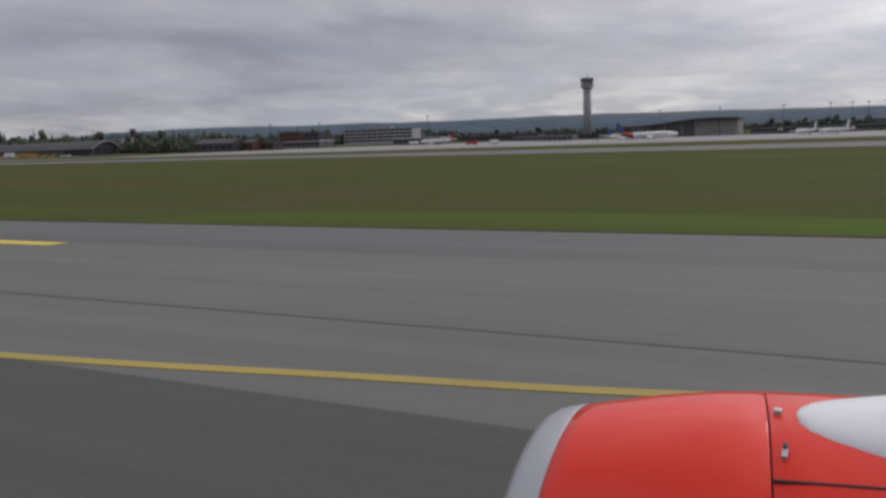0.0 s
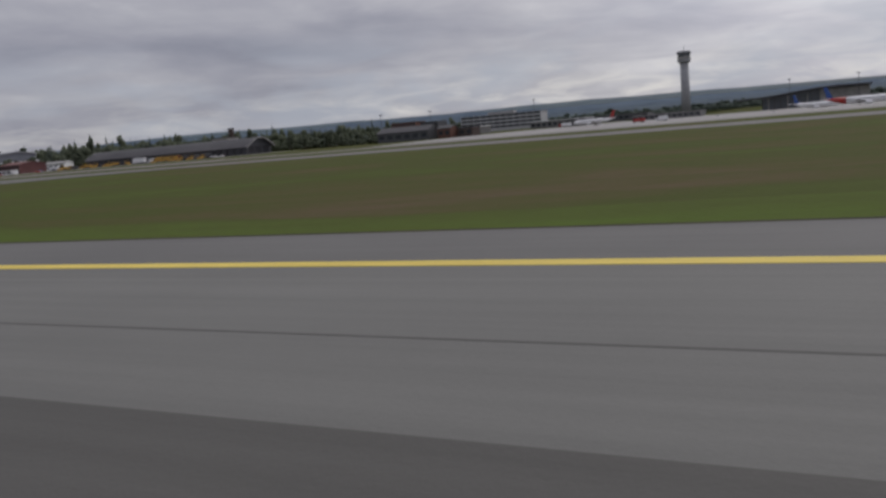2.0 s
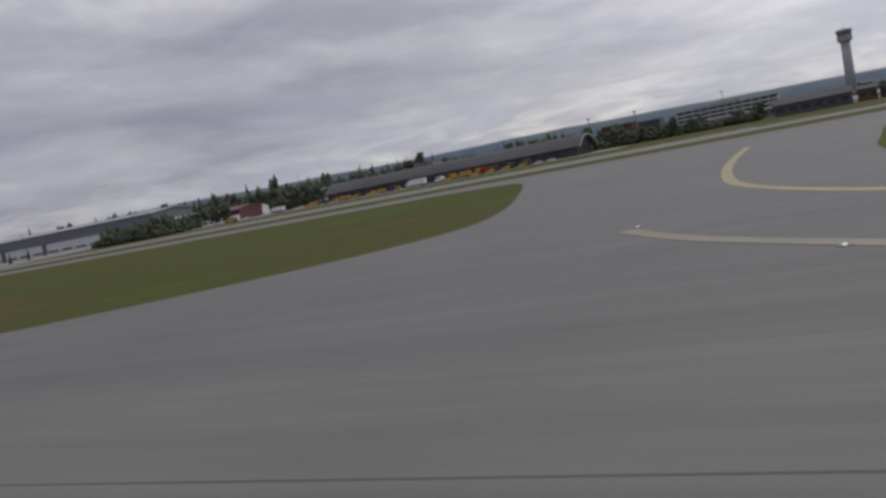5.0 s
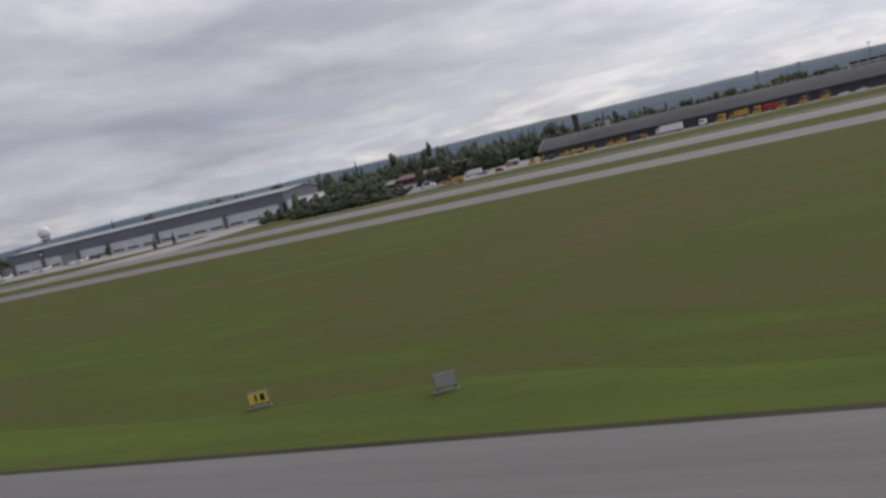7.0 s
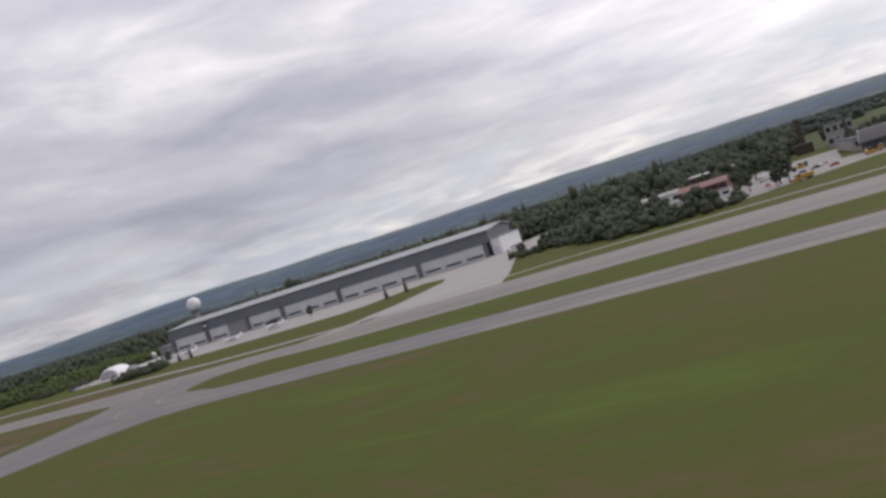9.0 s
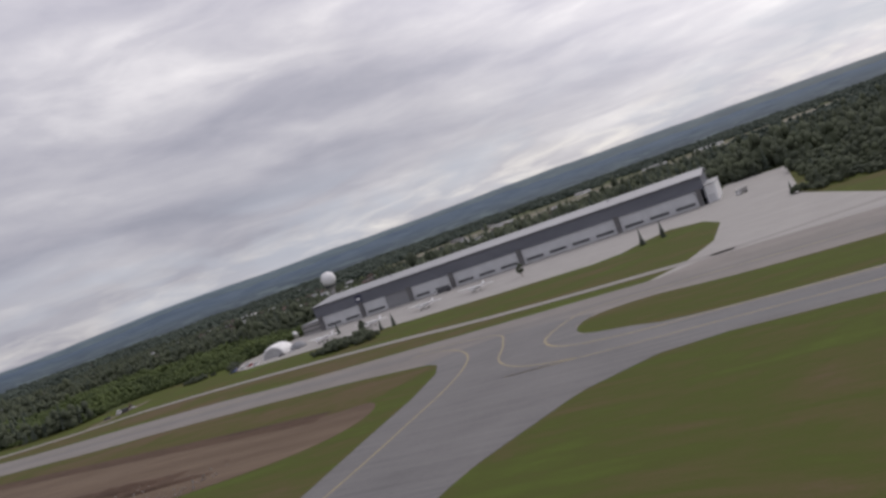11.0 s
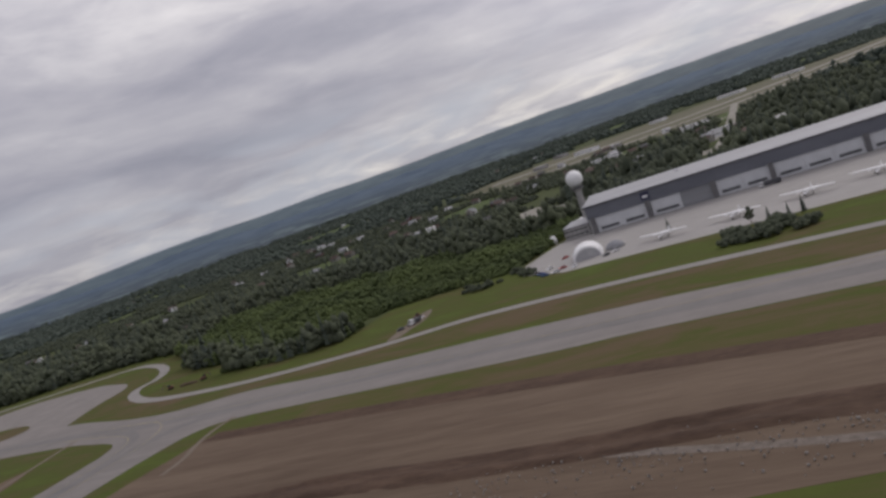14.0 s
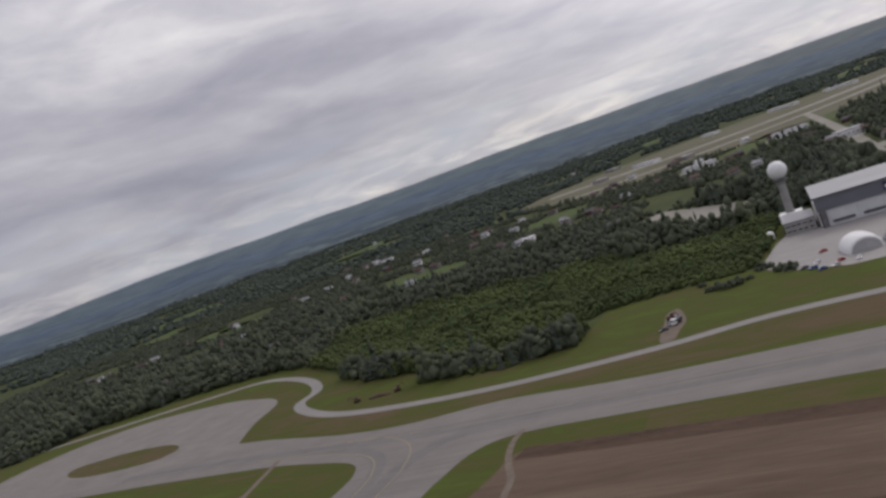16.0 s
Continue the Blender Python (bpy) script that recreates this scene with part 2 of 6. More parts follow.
SOIL_DARK = material("wet_dug_soil", (0.048, 0.031, 0.023), (0.108, 0.072, 0.052), 0.14, 0.95, stretch=(1, 0.25, 1), fine=8, bump=0.2)
LEAF = foliage_material("broadleaf_foliage", (0.056, 0.066, 0.050), (0.092, 0.106, 0.067), 0.02)
LEAF_YOUNG = foliage_material("young_birch_foliage", (0.050, 0.066, 0.031), (0.092, 0.118, 0.045), 0.022)
NEEDLE = foliage_material("spruce_needles", (0.048, 0.060, 0.051), (0.075, 0.090, 0.066), 0.02)
# distance haze is put into this leaf colour: bluer than LEAF
LEAF_FAR = foliage_material("hazed_spruce_forest", (0.046, 0.060, 0.052), (0.084, 0.102, 0.082), 0.004)
BARK = material("bark", (0.06, 0.045, 0.035), (0.14, 0.11, 0.085), 1.5, 0.95, stretch=(1, 1, 0.2))
WHITE = material("white_painted_steel", (0.66, 0.67, 0.68), (0.80, 0.80, 0.80), 0.2, 0.5)
FASCIA = material("slate_blue_cladding", (0.105, 0.112, 0.135), (0.150, 0.158, 0.185), 0.08, 0.55, stretch=(1, 0.3, 1))
ROOF_GREY = material("grey_metal_roof", (0.20, 0.205, 0.217), (0.29, 0.295, 0.31), 0.06, 0.5, stretch=(1, 0.2, 1))
ROOF_FELT = material("weathered_roof_felt", (0.092, 0.091, 0.096), (0.140, 0.137, 0.139), 0.1, 0.85, stretch=(1, 0.3, 1))
DARK = material("dark_recess", (0.018, 0.018, 0.022), (0.035, 0.035, 0.04), 0.3, 0.7)
STEEL_DARK = material("dark_grey_steel", (0.045, 0.047, 0.055), (0.08, 0.082, 0.09), 0.3, 0.5)
CONCRETE = material("pale_concrete", (0.26, 0.255, 0.25), (0.38, 0.37, 0.36), 0.2, 0.85)
CONCRETE_DARK = material("weathered_concrete", (0.12, 0.12, 0.125), (0.20, 0.195, 0.195), 0.2, 0.85)
GLASS = material("dark_window_glass", (0.02, 0.024, 0.03), (0.04, 0.045, 0.055), 0.3, 0.18)
BRICK = material("red_brown_brick", (0.115, 0.062, 0.05), (0.17, 0.09, 0.072), 0.6, 0.9)
RED_WALL = material("maroon_cladding", (0.088, 0.030, 0.030), (0.135, 0.050, 0.047), 0.3, 0.7)
RED_PAINT = material("red_vehicle_paint", (0.32, 0.02, 0.015), (0.42, 0.03, 0.022), 0.4, 0.4)
ORANGE_YELLOW = material("yellow_vehicle_paint", (0.40, 0.235, 0.04), (0.50, 0.30, 0.06), 0.5, 0.45)
BLUE_PAINT = material("blue_paint", (0.02, 0.06, 0.22), (0.03, 0.09, 0.30), 0.5, 0.4)
PLANE_WHITE = material("white_aircraft_paint", (0.72, 0.73, 0.74), (0.82, 0.82, 0.82), 0.2, 0.3, coat=0.4)
TYRE = material("black_rubber", (0.012, 0.012, 0.013), (0.03, 0.03, 0.03), 2.0, 0.9)
MEMBRANE = material("white_dome_membrane", (0.70, 0.70, 0.70), (0.80, 0.80, 0.80), 0.3, 0.6)
TIMBER = material("pale_house_paint", (0.20, 0.195, 0.18), (0.37, 0.355, 0.33), 0.3, 0.8, random_object=0.7)
TILE_ROOF = material("dark_tile_roof", (0.07, 0.05, 0.045), (0.13, 0.095, 0.085), 0.4, 0.85, random_object=0.6)
FIELD = material("pale_green_field", (0.052, 0.076, 0.026), (0.086, 0.112, 0.040), 0.02, 0.95, stretch=(1, 0.3, 1))
AIRFIELD = material("far_airfield_grass", (0.082, 0.088, 0.050), (0.150, 0.136, 0.100), 0.02, 0.95, stretch=(1, 0.4, 1))
STUBBLE = material("pale_gravel_field", (0.19, 0.18, 0.15), (0.30, 0.29, 0.26), 0.02, 0.95)
GRAVEL = material("grey_gravel", (0.18, 0.165, 0.15), (0.29, 0.27, 0.25), 0.3, 0.95, bump=0.05)
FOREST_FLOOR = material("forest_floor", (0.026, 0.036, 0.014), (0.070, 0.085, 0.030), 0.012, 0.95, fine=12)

# ---------------------------------------------------------------- building helpers


def mesh_object(name, bm, mat, parent=None, label="", smooth=False):
    me = bpy.data.meshes.new(name)
    bm.normal_update()
    bm.to_mesh(me)
    bm.free()
    me.materials.append(mat)
    if smooth:
        me.polygons.foreach_set("use_smooth", [True] * len(me.polygons))
    ob = new(name, me)
    if parent is not None:
        ob.parent = parent
    if label:
        ob["label"] = label
    return ob


def part(name, bm, mat, parent, label="", smooth=False):
    return mesh_object(name, bm, mat, parent, label, smooth)


def thing(name, label, category, x, y, z=0.0, turn=0.0, group="", kind=""):
    ob = new(name)
    ob.empty_display_size = 1.0
    ob.matrix_world = pose(x, y, z, 0, 0, turn)
    return tagged(ob, label, category, group, kind)


def box(bm, x0, x1, y0, y1, z0, z1, bevel=0.0):
    vs = [bm.verts.new((x, y, z)) for z in (z0, z1) for x, y in ((x0, y0), (x1, y0), (x1, y1), (x0, y1))]
    fs = [bm.faces.new([vs[i] for i in q]) for q in ((3, 2, 1, 0), (4, 5, 6, 7), (0, 1, 5, 4), (1, 2, 6, 5), (2, 3, 7, 6), (3, 0, 4, 7))]
    if bevel:
        es = list({e for f in fs for e in f.edges})
        bmesh.ops.bevel(bm, geom=es, offset=bevel, segments=2, affect="EDGES", profile=0.6)
    return bm


def boxed(x0, x1, y0, y1, z0, z1, bevel=0.0):
    return box(bmesh.new(), x0, x1, y0, y1, z0, z1, bevel)


def extruded(outline, axis, a, b):
    """A prism: a closed outline in the two other axes, from a to b along axis 'x', 'y' or 'z'."""
    bm = bmesh.new()
    put = {"x": lambda p, s: (s, p[0], p[1]), "y": lambda p, s: (p[0], s, p[1]), "z": lambda p, s: (p[0], p[1], s)}[axis]
    lo, hi = [bm.verts.new(put(p, a)) for p in outline], [bm.verts.new(put(p, b)) for p in outline]
    n = len(outline)
    bm.faces.new(lo[::-1])
    bm.faces.new(hi)
    for i in range(n):
        bm.faces.new((lo[i], lo[(i + 1) % n], hi[(i + 1) % n], hi[i]))
    bmesh.ops.recalc_face_normals(bm, faces=bm.faces)
    return bm


def lathe(bm, profile, segments=24, axis="z", centre=(0, 0, 0)):
    """A body of revolution; profile: (distance along the axis, radius)."""
    rings = []
    for s, r in profile:
        ring = []
        for i in range(segments):
            a = 2 * math.pi * i / segments
            p = {"z": (r * math.cos(a), r * math.sin(a), s), "y": (r * math.cos(a), s, r * math.sin(a)), "x": (s, r * math.cos(a), r * math.sin(a))}[axis]
            ring.append(bm.verts.new(V(p) + V(centre)))
        rings.append(ring)
    for lo, hi in zip(rings, rings[1:]):
        for i in range(segments):
            j = (i + 1) % segments
            bm.faces.new((lo[i], lo[j], hi[j], hi[i]))
    for ring, (s, r) in ((rings[0], profile[0]), (rings[-1], profile[-1])):
        if r > 1e-4:
            bm.faces.new(ring)
    bmesh.ops.remove_doubles(bm, verts=bm.verts, dist=1e-5)
    bmesh.ops.recalc_face_normals(bm, faces=bm.faces)
    return bm


def curved(points, closed=True, steps=6):
    """A smooth curve through the points."""
    n, out_pts = len(points), []
    for i in range(n if closed else n - 1):
        p0, p1, p2, p3 = (points[(i + k) % n] if closed else points[min(max(i + k, 0), n - 1)] for k in (-1, 0, 1, 2))
        for s in range(steps):
            t = s / steps
            out_pts.append(tuple(0.5 * (2 * b + (c - a) * t + (2 * a - 5 * b + 4 * c - d) * t * t + (3 * b - a - 3 * c + d) * t ** 3)
                                 for a, b, c, d in zip(p0, p1, p2, p3)))
    if not closed:
        out_pts.append(tuple(points[-1]))
    return out_pts


def sheet(name, outline, top, mat, label, category, kind="structure", sloped=False):
    """A paved or sown surface laid over the ground, with a thin edge."""
    bm = bmesh.new()
    hi = [bm.verts.new((x, y, top)) for x, y in outline]
    lo = [bm.verts.new((x, y, -0.25)) for x, y in outline]
    bm.faces.new(hi)
    for i in range(len(hi)):
        j = (i + 1) % len(hi)
        bm.faces.new((hi[i], lo[i], lo[j], hi[j]))
    if sum(a[0] * b[1] - b[0] * a[1] for a, b in zip(outline, outline[1:] + outline[:1])) < 0:
        bmesh.ops.reverse_faces(bm, faces=bm.faces)
    bm.normal_update()
    bmesh.ops.triangulate(bm, faces=[g for g in bm.faces if len(g.verts) > 4], ngon_method="EAR_CLIP")
    if sloped:
        laid_on_slope(bm)
    return tagged(mesh_object(name, bm, mat), label, category, kind=kind)


def ribbon_bm(points, width, z0, z1):
    """A strip of even width along a curve, as a thin raised layer."""
    bm, rows = bmesh.new(), []
    n = len(points)
    for i, (x, y) in enumerate(points):
        a, b = points[max(i - 1, 0)], points[min(i + 1, n - 1)]
        d = V((b[0] - a[0], b[1] - a[1]))
        d = d.normalized() if d.length else V((0, 1))
        s = V((-d.y, d.x)) * width / 2
        rows.append([bm.verts.new((x + k * s.x, y + k * s.y, z)) for k in (1, -1) for z in (z1, z0)])
    for p, q in zip(rows, rows[1:]):
        bm.faces.new((p[0], p[2], q[2], q[0]))
        bm.faces.new((p[1], p[0], q[0], q[1]))
        bm.faces.new((p[2], p[3], q[3], q[2]))
    bmesh.ops.recalc_face_normals(bm, faces=bm.faces)
    return bm


def ribbon(name, points, width, top, mat, label, category, smooth=True):
    pts = curved(points, False) if smooth else points
    return tagged(mesh_object(name, ribbon_bm(pts, width, 0.0, top), mat), label, category, kind="structure")

# ---------------------------------------------------------------- ground and pavements
def ease(t):
    t = min(1.0, max(0.0, t))
    return t * t * (3 - 2 * t)


def fall(x, y):
    """How far the ground lies below the runway: it sinks gently towards the terminal."""
    return -4.5 * ease((x - 300) / 420) * ease((470 - y + 0.25 * (x - 600)) / 300) * ease((1250 - x) / 60)


def laid_on_slope(bm):
    """Cuts a level surface into a grid where the ground sinks, and lays it on the slope."""
    for axis, places in ((0, range(300, 1260, 40)), (1, range(-900, 560, 60))):
        for p in places:
            at_ = (p, 0, 0) if axis == 0 else (0, p, 0)
            bmesh.ops.bisect_plane(bm, geom=list(bm.verts) + list(bm.edges) + list(bm.faces), plane_co=at_, plane_no=(1, 0, 0) if axis == 0 else (0, 1, 0))
    for v in bm.verts:
        v.co.z += fall(v.co.x, v.co.y)
    return bm


bm = bmesh.new()
xs = [-4000, -1200, -400, -60, 0, 60, 200, *range(300, 1261, 40), 2000, 3000, 4400, 6200, 8200]
ys = [-4000, -2000, *range(-900, 541, 60), 900, 1400, 2000, 2800, 3800, 4700, 6500, 8600]
# the soil lies a little lower under the terminal apron than beside it
grid = [[bm.verts.new((x, y, fall(x, y) - (0.7 if 300 < x < 960 and -400 < y < 330 else 0.0))) for y in ys] for x in xs]
for i in range(len(xs) - 1):
    for j in range(len(ys) - 1):
        bm.faces.new((grid[i][j], grid[i + 1][j], grid[i + 1][j + 1], grid[i][j + 1]))
ground = tagged(mesh_object("ground", bm, GRASS), "mown green airfield grass with brown dry patches", "grass", kind="structure")

tagged(mesh_object("runway", boxed(-22.5, 22.5, -900, 2400, -0.25, 0.05), ASPHALT), "long grey asphalt runway with tyre streaks", "runway", kind="structure")
tagged(mesh_object("runway_shoulder", boxed(22.5, 28.9, -900, 2400, -0.25, 0.045), SHOULDER), "narrow grey asphalt strip along the runway", "runway shoulder", kind="structure")
tagged(mesh_object("runway_shoulder", boxed(-28.9, -22.5, -900, 2400, -0.25, 0.045), SHOULDER), "narrow grey asphalt strip along the runway", "runway shoulder", kind="structure")
tagged(mesh_object("runway_centre_strip", boxed(-10.0, 10.0, -900, 2400, 0.0, 0.056), ASPHALT_DARK), "darker rubber-stained middle strip of the runway", "runway", kind="structure")
tagged(mesh_object("runway_joint", boxed(14.3, 14.4, -900, 2400, 0.0, 0.055), ASPHALT_DARK), "thin dark sealed joint in the runway asphalt", "joint", kind="structure")

EXIT = [(24, 310), (28.8, 322), (30.2, 331), (33, 339.5), (35.9, 345), (39.5, 350.3), (44, 355.5), (50.6, 361.5), (58.9, 367.3), (66.8, 371.3), (87, 374), (107, 373), (140, 369), (165, 352), (178, 325),
        (200, 330), (200, 480), (182, 470), (172, 446), (160, 435), (110, 418), (80, 410), (66, 411), (54, 420), (42, 436), (32, 458), (24, 480)]
sheet("taxiway_exit", curved(EXIT), 0.040, EXIT_ASPHALT, "curved grey asphalt exit from the runway", "taxiway")
TAXI_ONE = [(141, -400), (142, -60), (143, 0), (147, 40), (153, 80), (165, 140), (173, 220), (178, 330), (179, 500), (179, 700), (180, 850), (176, 866),
            (160, 880), (126, 892), (80, 897), (24, 899), (24, 930), (80, 931), (126, 932), (162, 936), (195, 939), (222, 944), (236, 950), (243, 965),
            (252, 1014), (259, 1100), (259, 1135), (265, 1212), (269, 1262), (270, 1280), (268, 1297), (258, 1307), (240, 1311), (219, 1313), (120, 1316), (24, 1318),
            (24, 1362), (120, 1361), (238, 1359), (262, 1361), (275, 1371), (284, 1395), (293, 1428), (304, 1504), (309, 1549), (318, 1640), (330, 1760),
            (372, 1760), (360, 1660), (349, 1580), (346, 1489), (319, 1404), (312, 1361), (316, 1316), (308, 1266), (304, 1224), (302, 1160), (297, 1100),
            (289, 1050), (287, 1008), (285, 950), (283, 890), (280, 780), (280, 600), (280, 400), (276, 250), (266, 120), (262, 30), (261, -60), (261, -400)]
sheet("taxiway_parallel", curved(TAXI_ONE, steps=4), 0.034, TAXI, "wide grey asphalt taxiway with lighter worn edges", "taxiway")
ISLAND = [(180, -390), (180, -30), (184, 60), (196, 150), (206, 240), (206, 500), (206, 800), (207, 862), (214, 880), (222, 896), (236, 901), (247, 897), (252, 880), (247, 855),
          (246, 800), (246, 500), (246, 250), (243, 150), (240, 60), (238, -30), (238, -390)]
sheet("taxiway_shoulder", [(279, 400), (279, 780), (282, 885), (296, 872), (297, 840), (296, 700), (297, 560), (292, 400)], 0.032, CONCRETE_OLD, "rough brown-grey edge of the taxiway", "taxiway shoulder")
sheet("grass_strip", curved(ISLAND, steps=3), 0.05, GRASS, "long strip of green grass between two taxiways", "grass")
APRON_EDGE = [(262, 790), (330, 808), (421, 838), (640, 850), (645, 893), (560, 893), (560, 1190), (500, 1205), (445, 1212), (425, 1200), (404, 1170), (396, 1080),
              (390, 990), (389, 935), (398, 922), (420, 915), (440, 905), (428, 885), (400, 874), (340, 871), (300, 878), (262, 900)]
sheet("apron_hangar", APRON_EDGE, 0.030, APRON, "pale grey concrete apron before the large hangar", "apron")
TERMINAL_APRON = [(260.5, -400), (261.5, 30), (276, 250), (290, 330), (420, 350), (560, 360), (900, 380), (980, 300), (980, -400)]
sheet("apron_terminal", TERMINAL_APRON, 0.03, APRON, "wide pale concrete apron before the terminal", "apron", sloped=True)
LOT = [(395, 470), (395, 560), (398, 660), (366, 706), (362, 716), (392, 726), (408, 748), (486, 752), (490, 722), (560, 722), (560, 672), (447, 672), (445, 470)]
sheet("yard_depot", LOT, 0.028, ROAD, "grey paved yard in front of the vehicle depot", "yard")
BLOB = [(338, 1485), (346, 1489), (383, 1506), (418, 1515), (438, 1532), (450, 1555), (466, 1600), (470, 1683), (440, 1740), (380, 1760), (345, 1700), (330, 1560)]
sheet("apron_remote", curved(BLOB), 0.038, CONCRETE_OLD, "old pale concrete parking apron at the field's edge", "apron")
INNER = [(381, 1661), (388, 1621), (383, 1580), (369, 1556), (354, 1558), (350, 1585), (353, 1625), (366, 1655)]
sheet("grass_island", curved(INNER), 0.05, DRY_GRASS, "small island of grass in the concrete apron", "grass")
LOOP = [(347, 1500), (383, 1510), (418, 1519), (438, 1534), (452, 1540), (450, 1522), (424, 1494), (402, 1490), (378, 1470), (356, 1436)]
sheet("dry_verge", LOOP, 0.026, DRY_GRASS, "dry brown-green grass inside the bend of the road", "grass")
ROAD_LINE = [(300, 860), (304, 915), (312, 966), (324, 1010), (334, 1060), (345, 1130), (350, 1200), (341, 1250), (338, 1322), (345, 1381), (358, 1428), (380, 1464),
             (404, 1486), (428, 1489), (458, 1512), (488, 1550), (508, 1595), (502, 1640), (490, 1700), (470, 1790), (440, 1900)]
ribbon("service_road", ROAD_LINE, 7.5, 0.042, ROAD, "narrow pale asphalt road that winds along the airfield's edge", "road")
ribbon("service_road", [(300, 868), (313, 822), (326, 775), (324, 720), (318, 600), (310, 480), (300, 380)], 4.5, 0.042, ROAD, "narrow pale asphalt road along the taxiway", "road")

ribbon("taxiway_centre", [(162, -390), (162, -20), (168, 80), (184, 180), (192.5, 320), (192.5, 700), (192.5, 860)], 12, 0.046, TAXI_WORN, "darker worn middle of the taxiway", "taxiway")
ribbon("taxiway_centre", [(263, 200), (263, 500), (263, 860), (264, 930), (268, 1000), (277, 1100), (284, 1200), (290, 1290), (298, 1380), (314, 1470), (326, 1560)], 10, 0.046, TAXI_SOFT, "darker worn middle of the taxiway", "taxiway")
ribbon("taxiway_centre", [(288, 1262), (287, 1300), (281, 1324), (266, 1335), (240, 1338), (120, 1339), (24, 1340)], 9, 0.048, TAXI_SOFT, "darker wheel path curving towards the runway", "taxiway")
ribbon("taxiway_centre", [(312, 1462), (304, 1420), (293, 1384), (278, 1360), (258, 1349), (230, 1346), (120, 1346)], 7, 0.050, TAXI_SOFT, "darker wheel path curving towards the runway", "taxiway")
CROSS = [(24, 899.4), (80, 897.4), (126, 892.4), (160, 880.4), (176, 866.4), (180.4, 850), (180.4, 760), (205.5, 760), (205.6, 830), (206.6, 862), (213.4, 880.4), (221.4, 896.6), (236, 902), (249, 899),
         (257, 915), (258, 935), (251, 950), (243.6, 960), (236, 950.6), (222, 944.4), (195, 939.4), (162, 936.4), (126, 932.4), (80, 931.4), (24, 930.4)]
sheet("taxiway_cross", CROSS, 0.042, TAXI_DARK, "dark newer asphalt where the taxiway turns to the runway", "taxiway")
VERGE = [(288, 952), (291, 1008), (293, 1050), (301, 1100), (306, 1160), (308, 1224), (312, 1266), (320, 1316), (316, 1361), (323, 1404), (350, 1480),
         (378, 1466), (354, 1428), (341, 1381), (334, 1322), (337, 1250), (346, 1200), (341, 1130), (330, 1060), (320, 1010), (308, 966), (301, 930)]
sheet("dry_verge", VERGE, 0.02, DRY_GRASS, "dry brown-green grass between taxiway and service road", "grass")
for y0, y1 in ((-900, 318), (484, 888), (945, 1308), (1372, 2300)):
    n = int((y1 - y0) / 6)
    inner = [(36.0 + 4.0 * noise.noise((k * 0.35, 0.0, 2.0)) + 1.2 * noise.noise((k * 1.1, 3.0, 0.0)), y0 + (y1 - y0) * k / n) for k in range(n + 1)]
    sheet("grass_margin", [(28.9, y0), *inner, (28.9, y1)], 0.015, LUSH_GRASS, "brighter green grass along the runway's edge", "grass")
    tagged(mesh_object("soil_margin", boxed(28.9, 29.5, y0, y1, -0.2, 0.03), SOIL_EDGE), "thin dark line of bare soil along the asphalt edge", "soil", kind="structure")
ribbon("soil_margin", [(28.95, 318), (29.0, 322), (30.4, 331), (33.2, 339.5), (36.1, 345), (39.7, 350.3), (44.2, 355.5), (50.8, 361.5), (59.1, 367.3), (67, 371.3)], 0.28, 0.047, SOIL_EDGE,
       "thin dark line of bare soil round the bend of the exit", "soil")
TIP = [(29.5, 290), (29.6, 322), (31, 331), (33.8, 339.8), (36.7, 345.2), (40.3, 350.7), (44.8, 356), (51.2, 362), (59.3, 367.9), (67, 372), (88, 375), (108, 375), (138, 369), (118, 365), (98, 361), (80, 355), (66, 347), (54, 336), (45, 323), (38.5, 308), (35.5, 292)]
TIP_OUTER = TIP[:13] + [(118, 354), (92, 342), (70, 328), (52, 310), (42, 292)]
sheet("grass_margin", curved(TIP_OUTER), 0.018, MID_GRASS, "green grass inside the bend of the exit", "grass")
sheet("grass_margin", curved(TIP), 0.022, LUSH_GRASS, "brighter green grass round the bend of the exit", "grass")
# painted lines
ribbon("edge_line", [(27.2, 347.3), (28.3, 349.6)], 0.8, 0.062, YELLOW_EDGE, "worn yellow dash before the exit line", "marking", False)
ribbon("edge_line", [(22.05, 329.7), (22.5, 334), (23.3, 338.5)], 0.8, 0.062, YELLOW, "bend of the yellow line before the exit", "marking")
ribbon("edge_line", [(23.3, 338.5), (25, 343)], 0.6, 0.062, YELLOW_EDGE, "worn end of the yellow line where it turns into the exit", "marking")
ribbon("edge_line", [(22.05, 27), (22.05, 329.7)], 0.82, 0.062, YELLOW, "solid yellow painted line along the runway edge", "marking", False)
ribbon("edge_line", [(29.2, 351), (30, 352.3), (35, 359), (43, 368), (54, 377), (68, 384), (82, 387), (106, 389), (140, 390)], 1.05, 0.062, YELLOW_EDGE,
       "worn yellow line that curves into the exit", "marking")
ribbon("edge_line", [(22.05, 480), (22.05, 880)], 0.9, 0.062, YELLOW, "solid yellow painted line along the runway edge", "marking", False)
ribbon("lead_line", [(2, 308), (5.4, 330), (9.6, 343), (14.4, 352.5), (22, 363), (31, 373), (42, 384), (50, 389.5)], 1.1, 0.064, YELLOW_GHOST,
       "worn yellow guide line that curves off the runway", "marking")
ribbon("lead_line", [(2, 110), (5, 65), (7, 46), (8.6, 28), (10, 14), (11.1, 7), (12.2, 1), (16, -14), (26, -40)], 0.3, 0.064, YELLOW_LEAD, "thin yellow guide line that curves over the runway", "marking")
ribbon("guide_line", [(264, 975), (262, 962), (250, 948), (231, 937), (202, 930), (167, 927), (130, 925), (60, 924)], 0.7, 0.07, YELLOW_WORN, "yellow guide line curving between two taxiways", "marking")
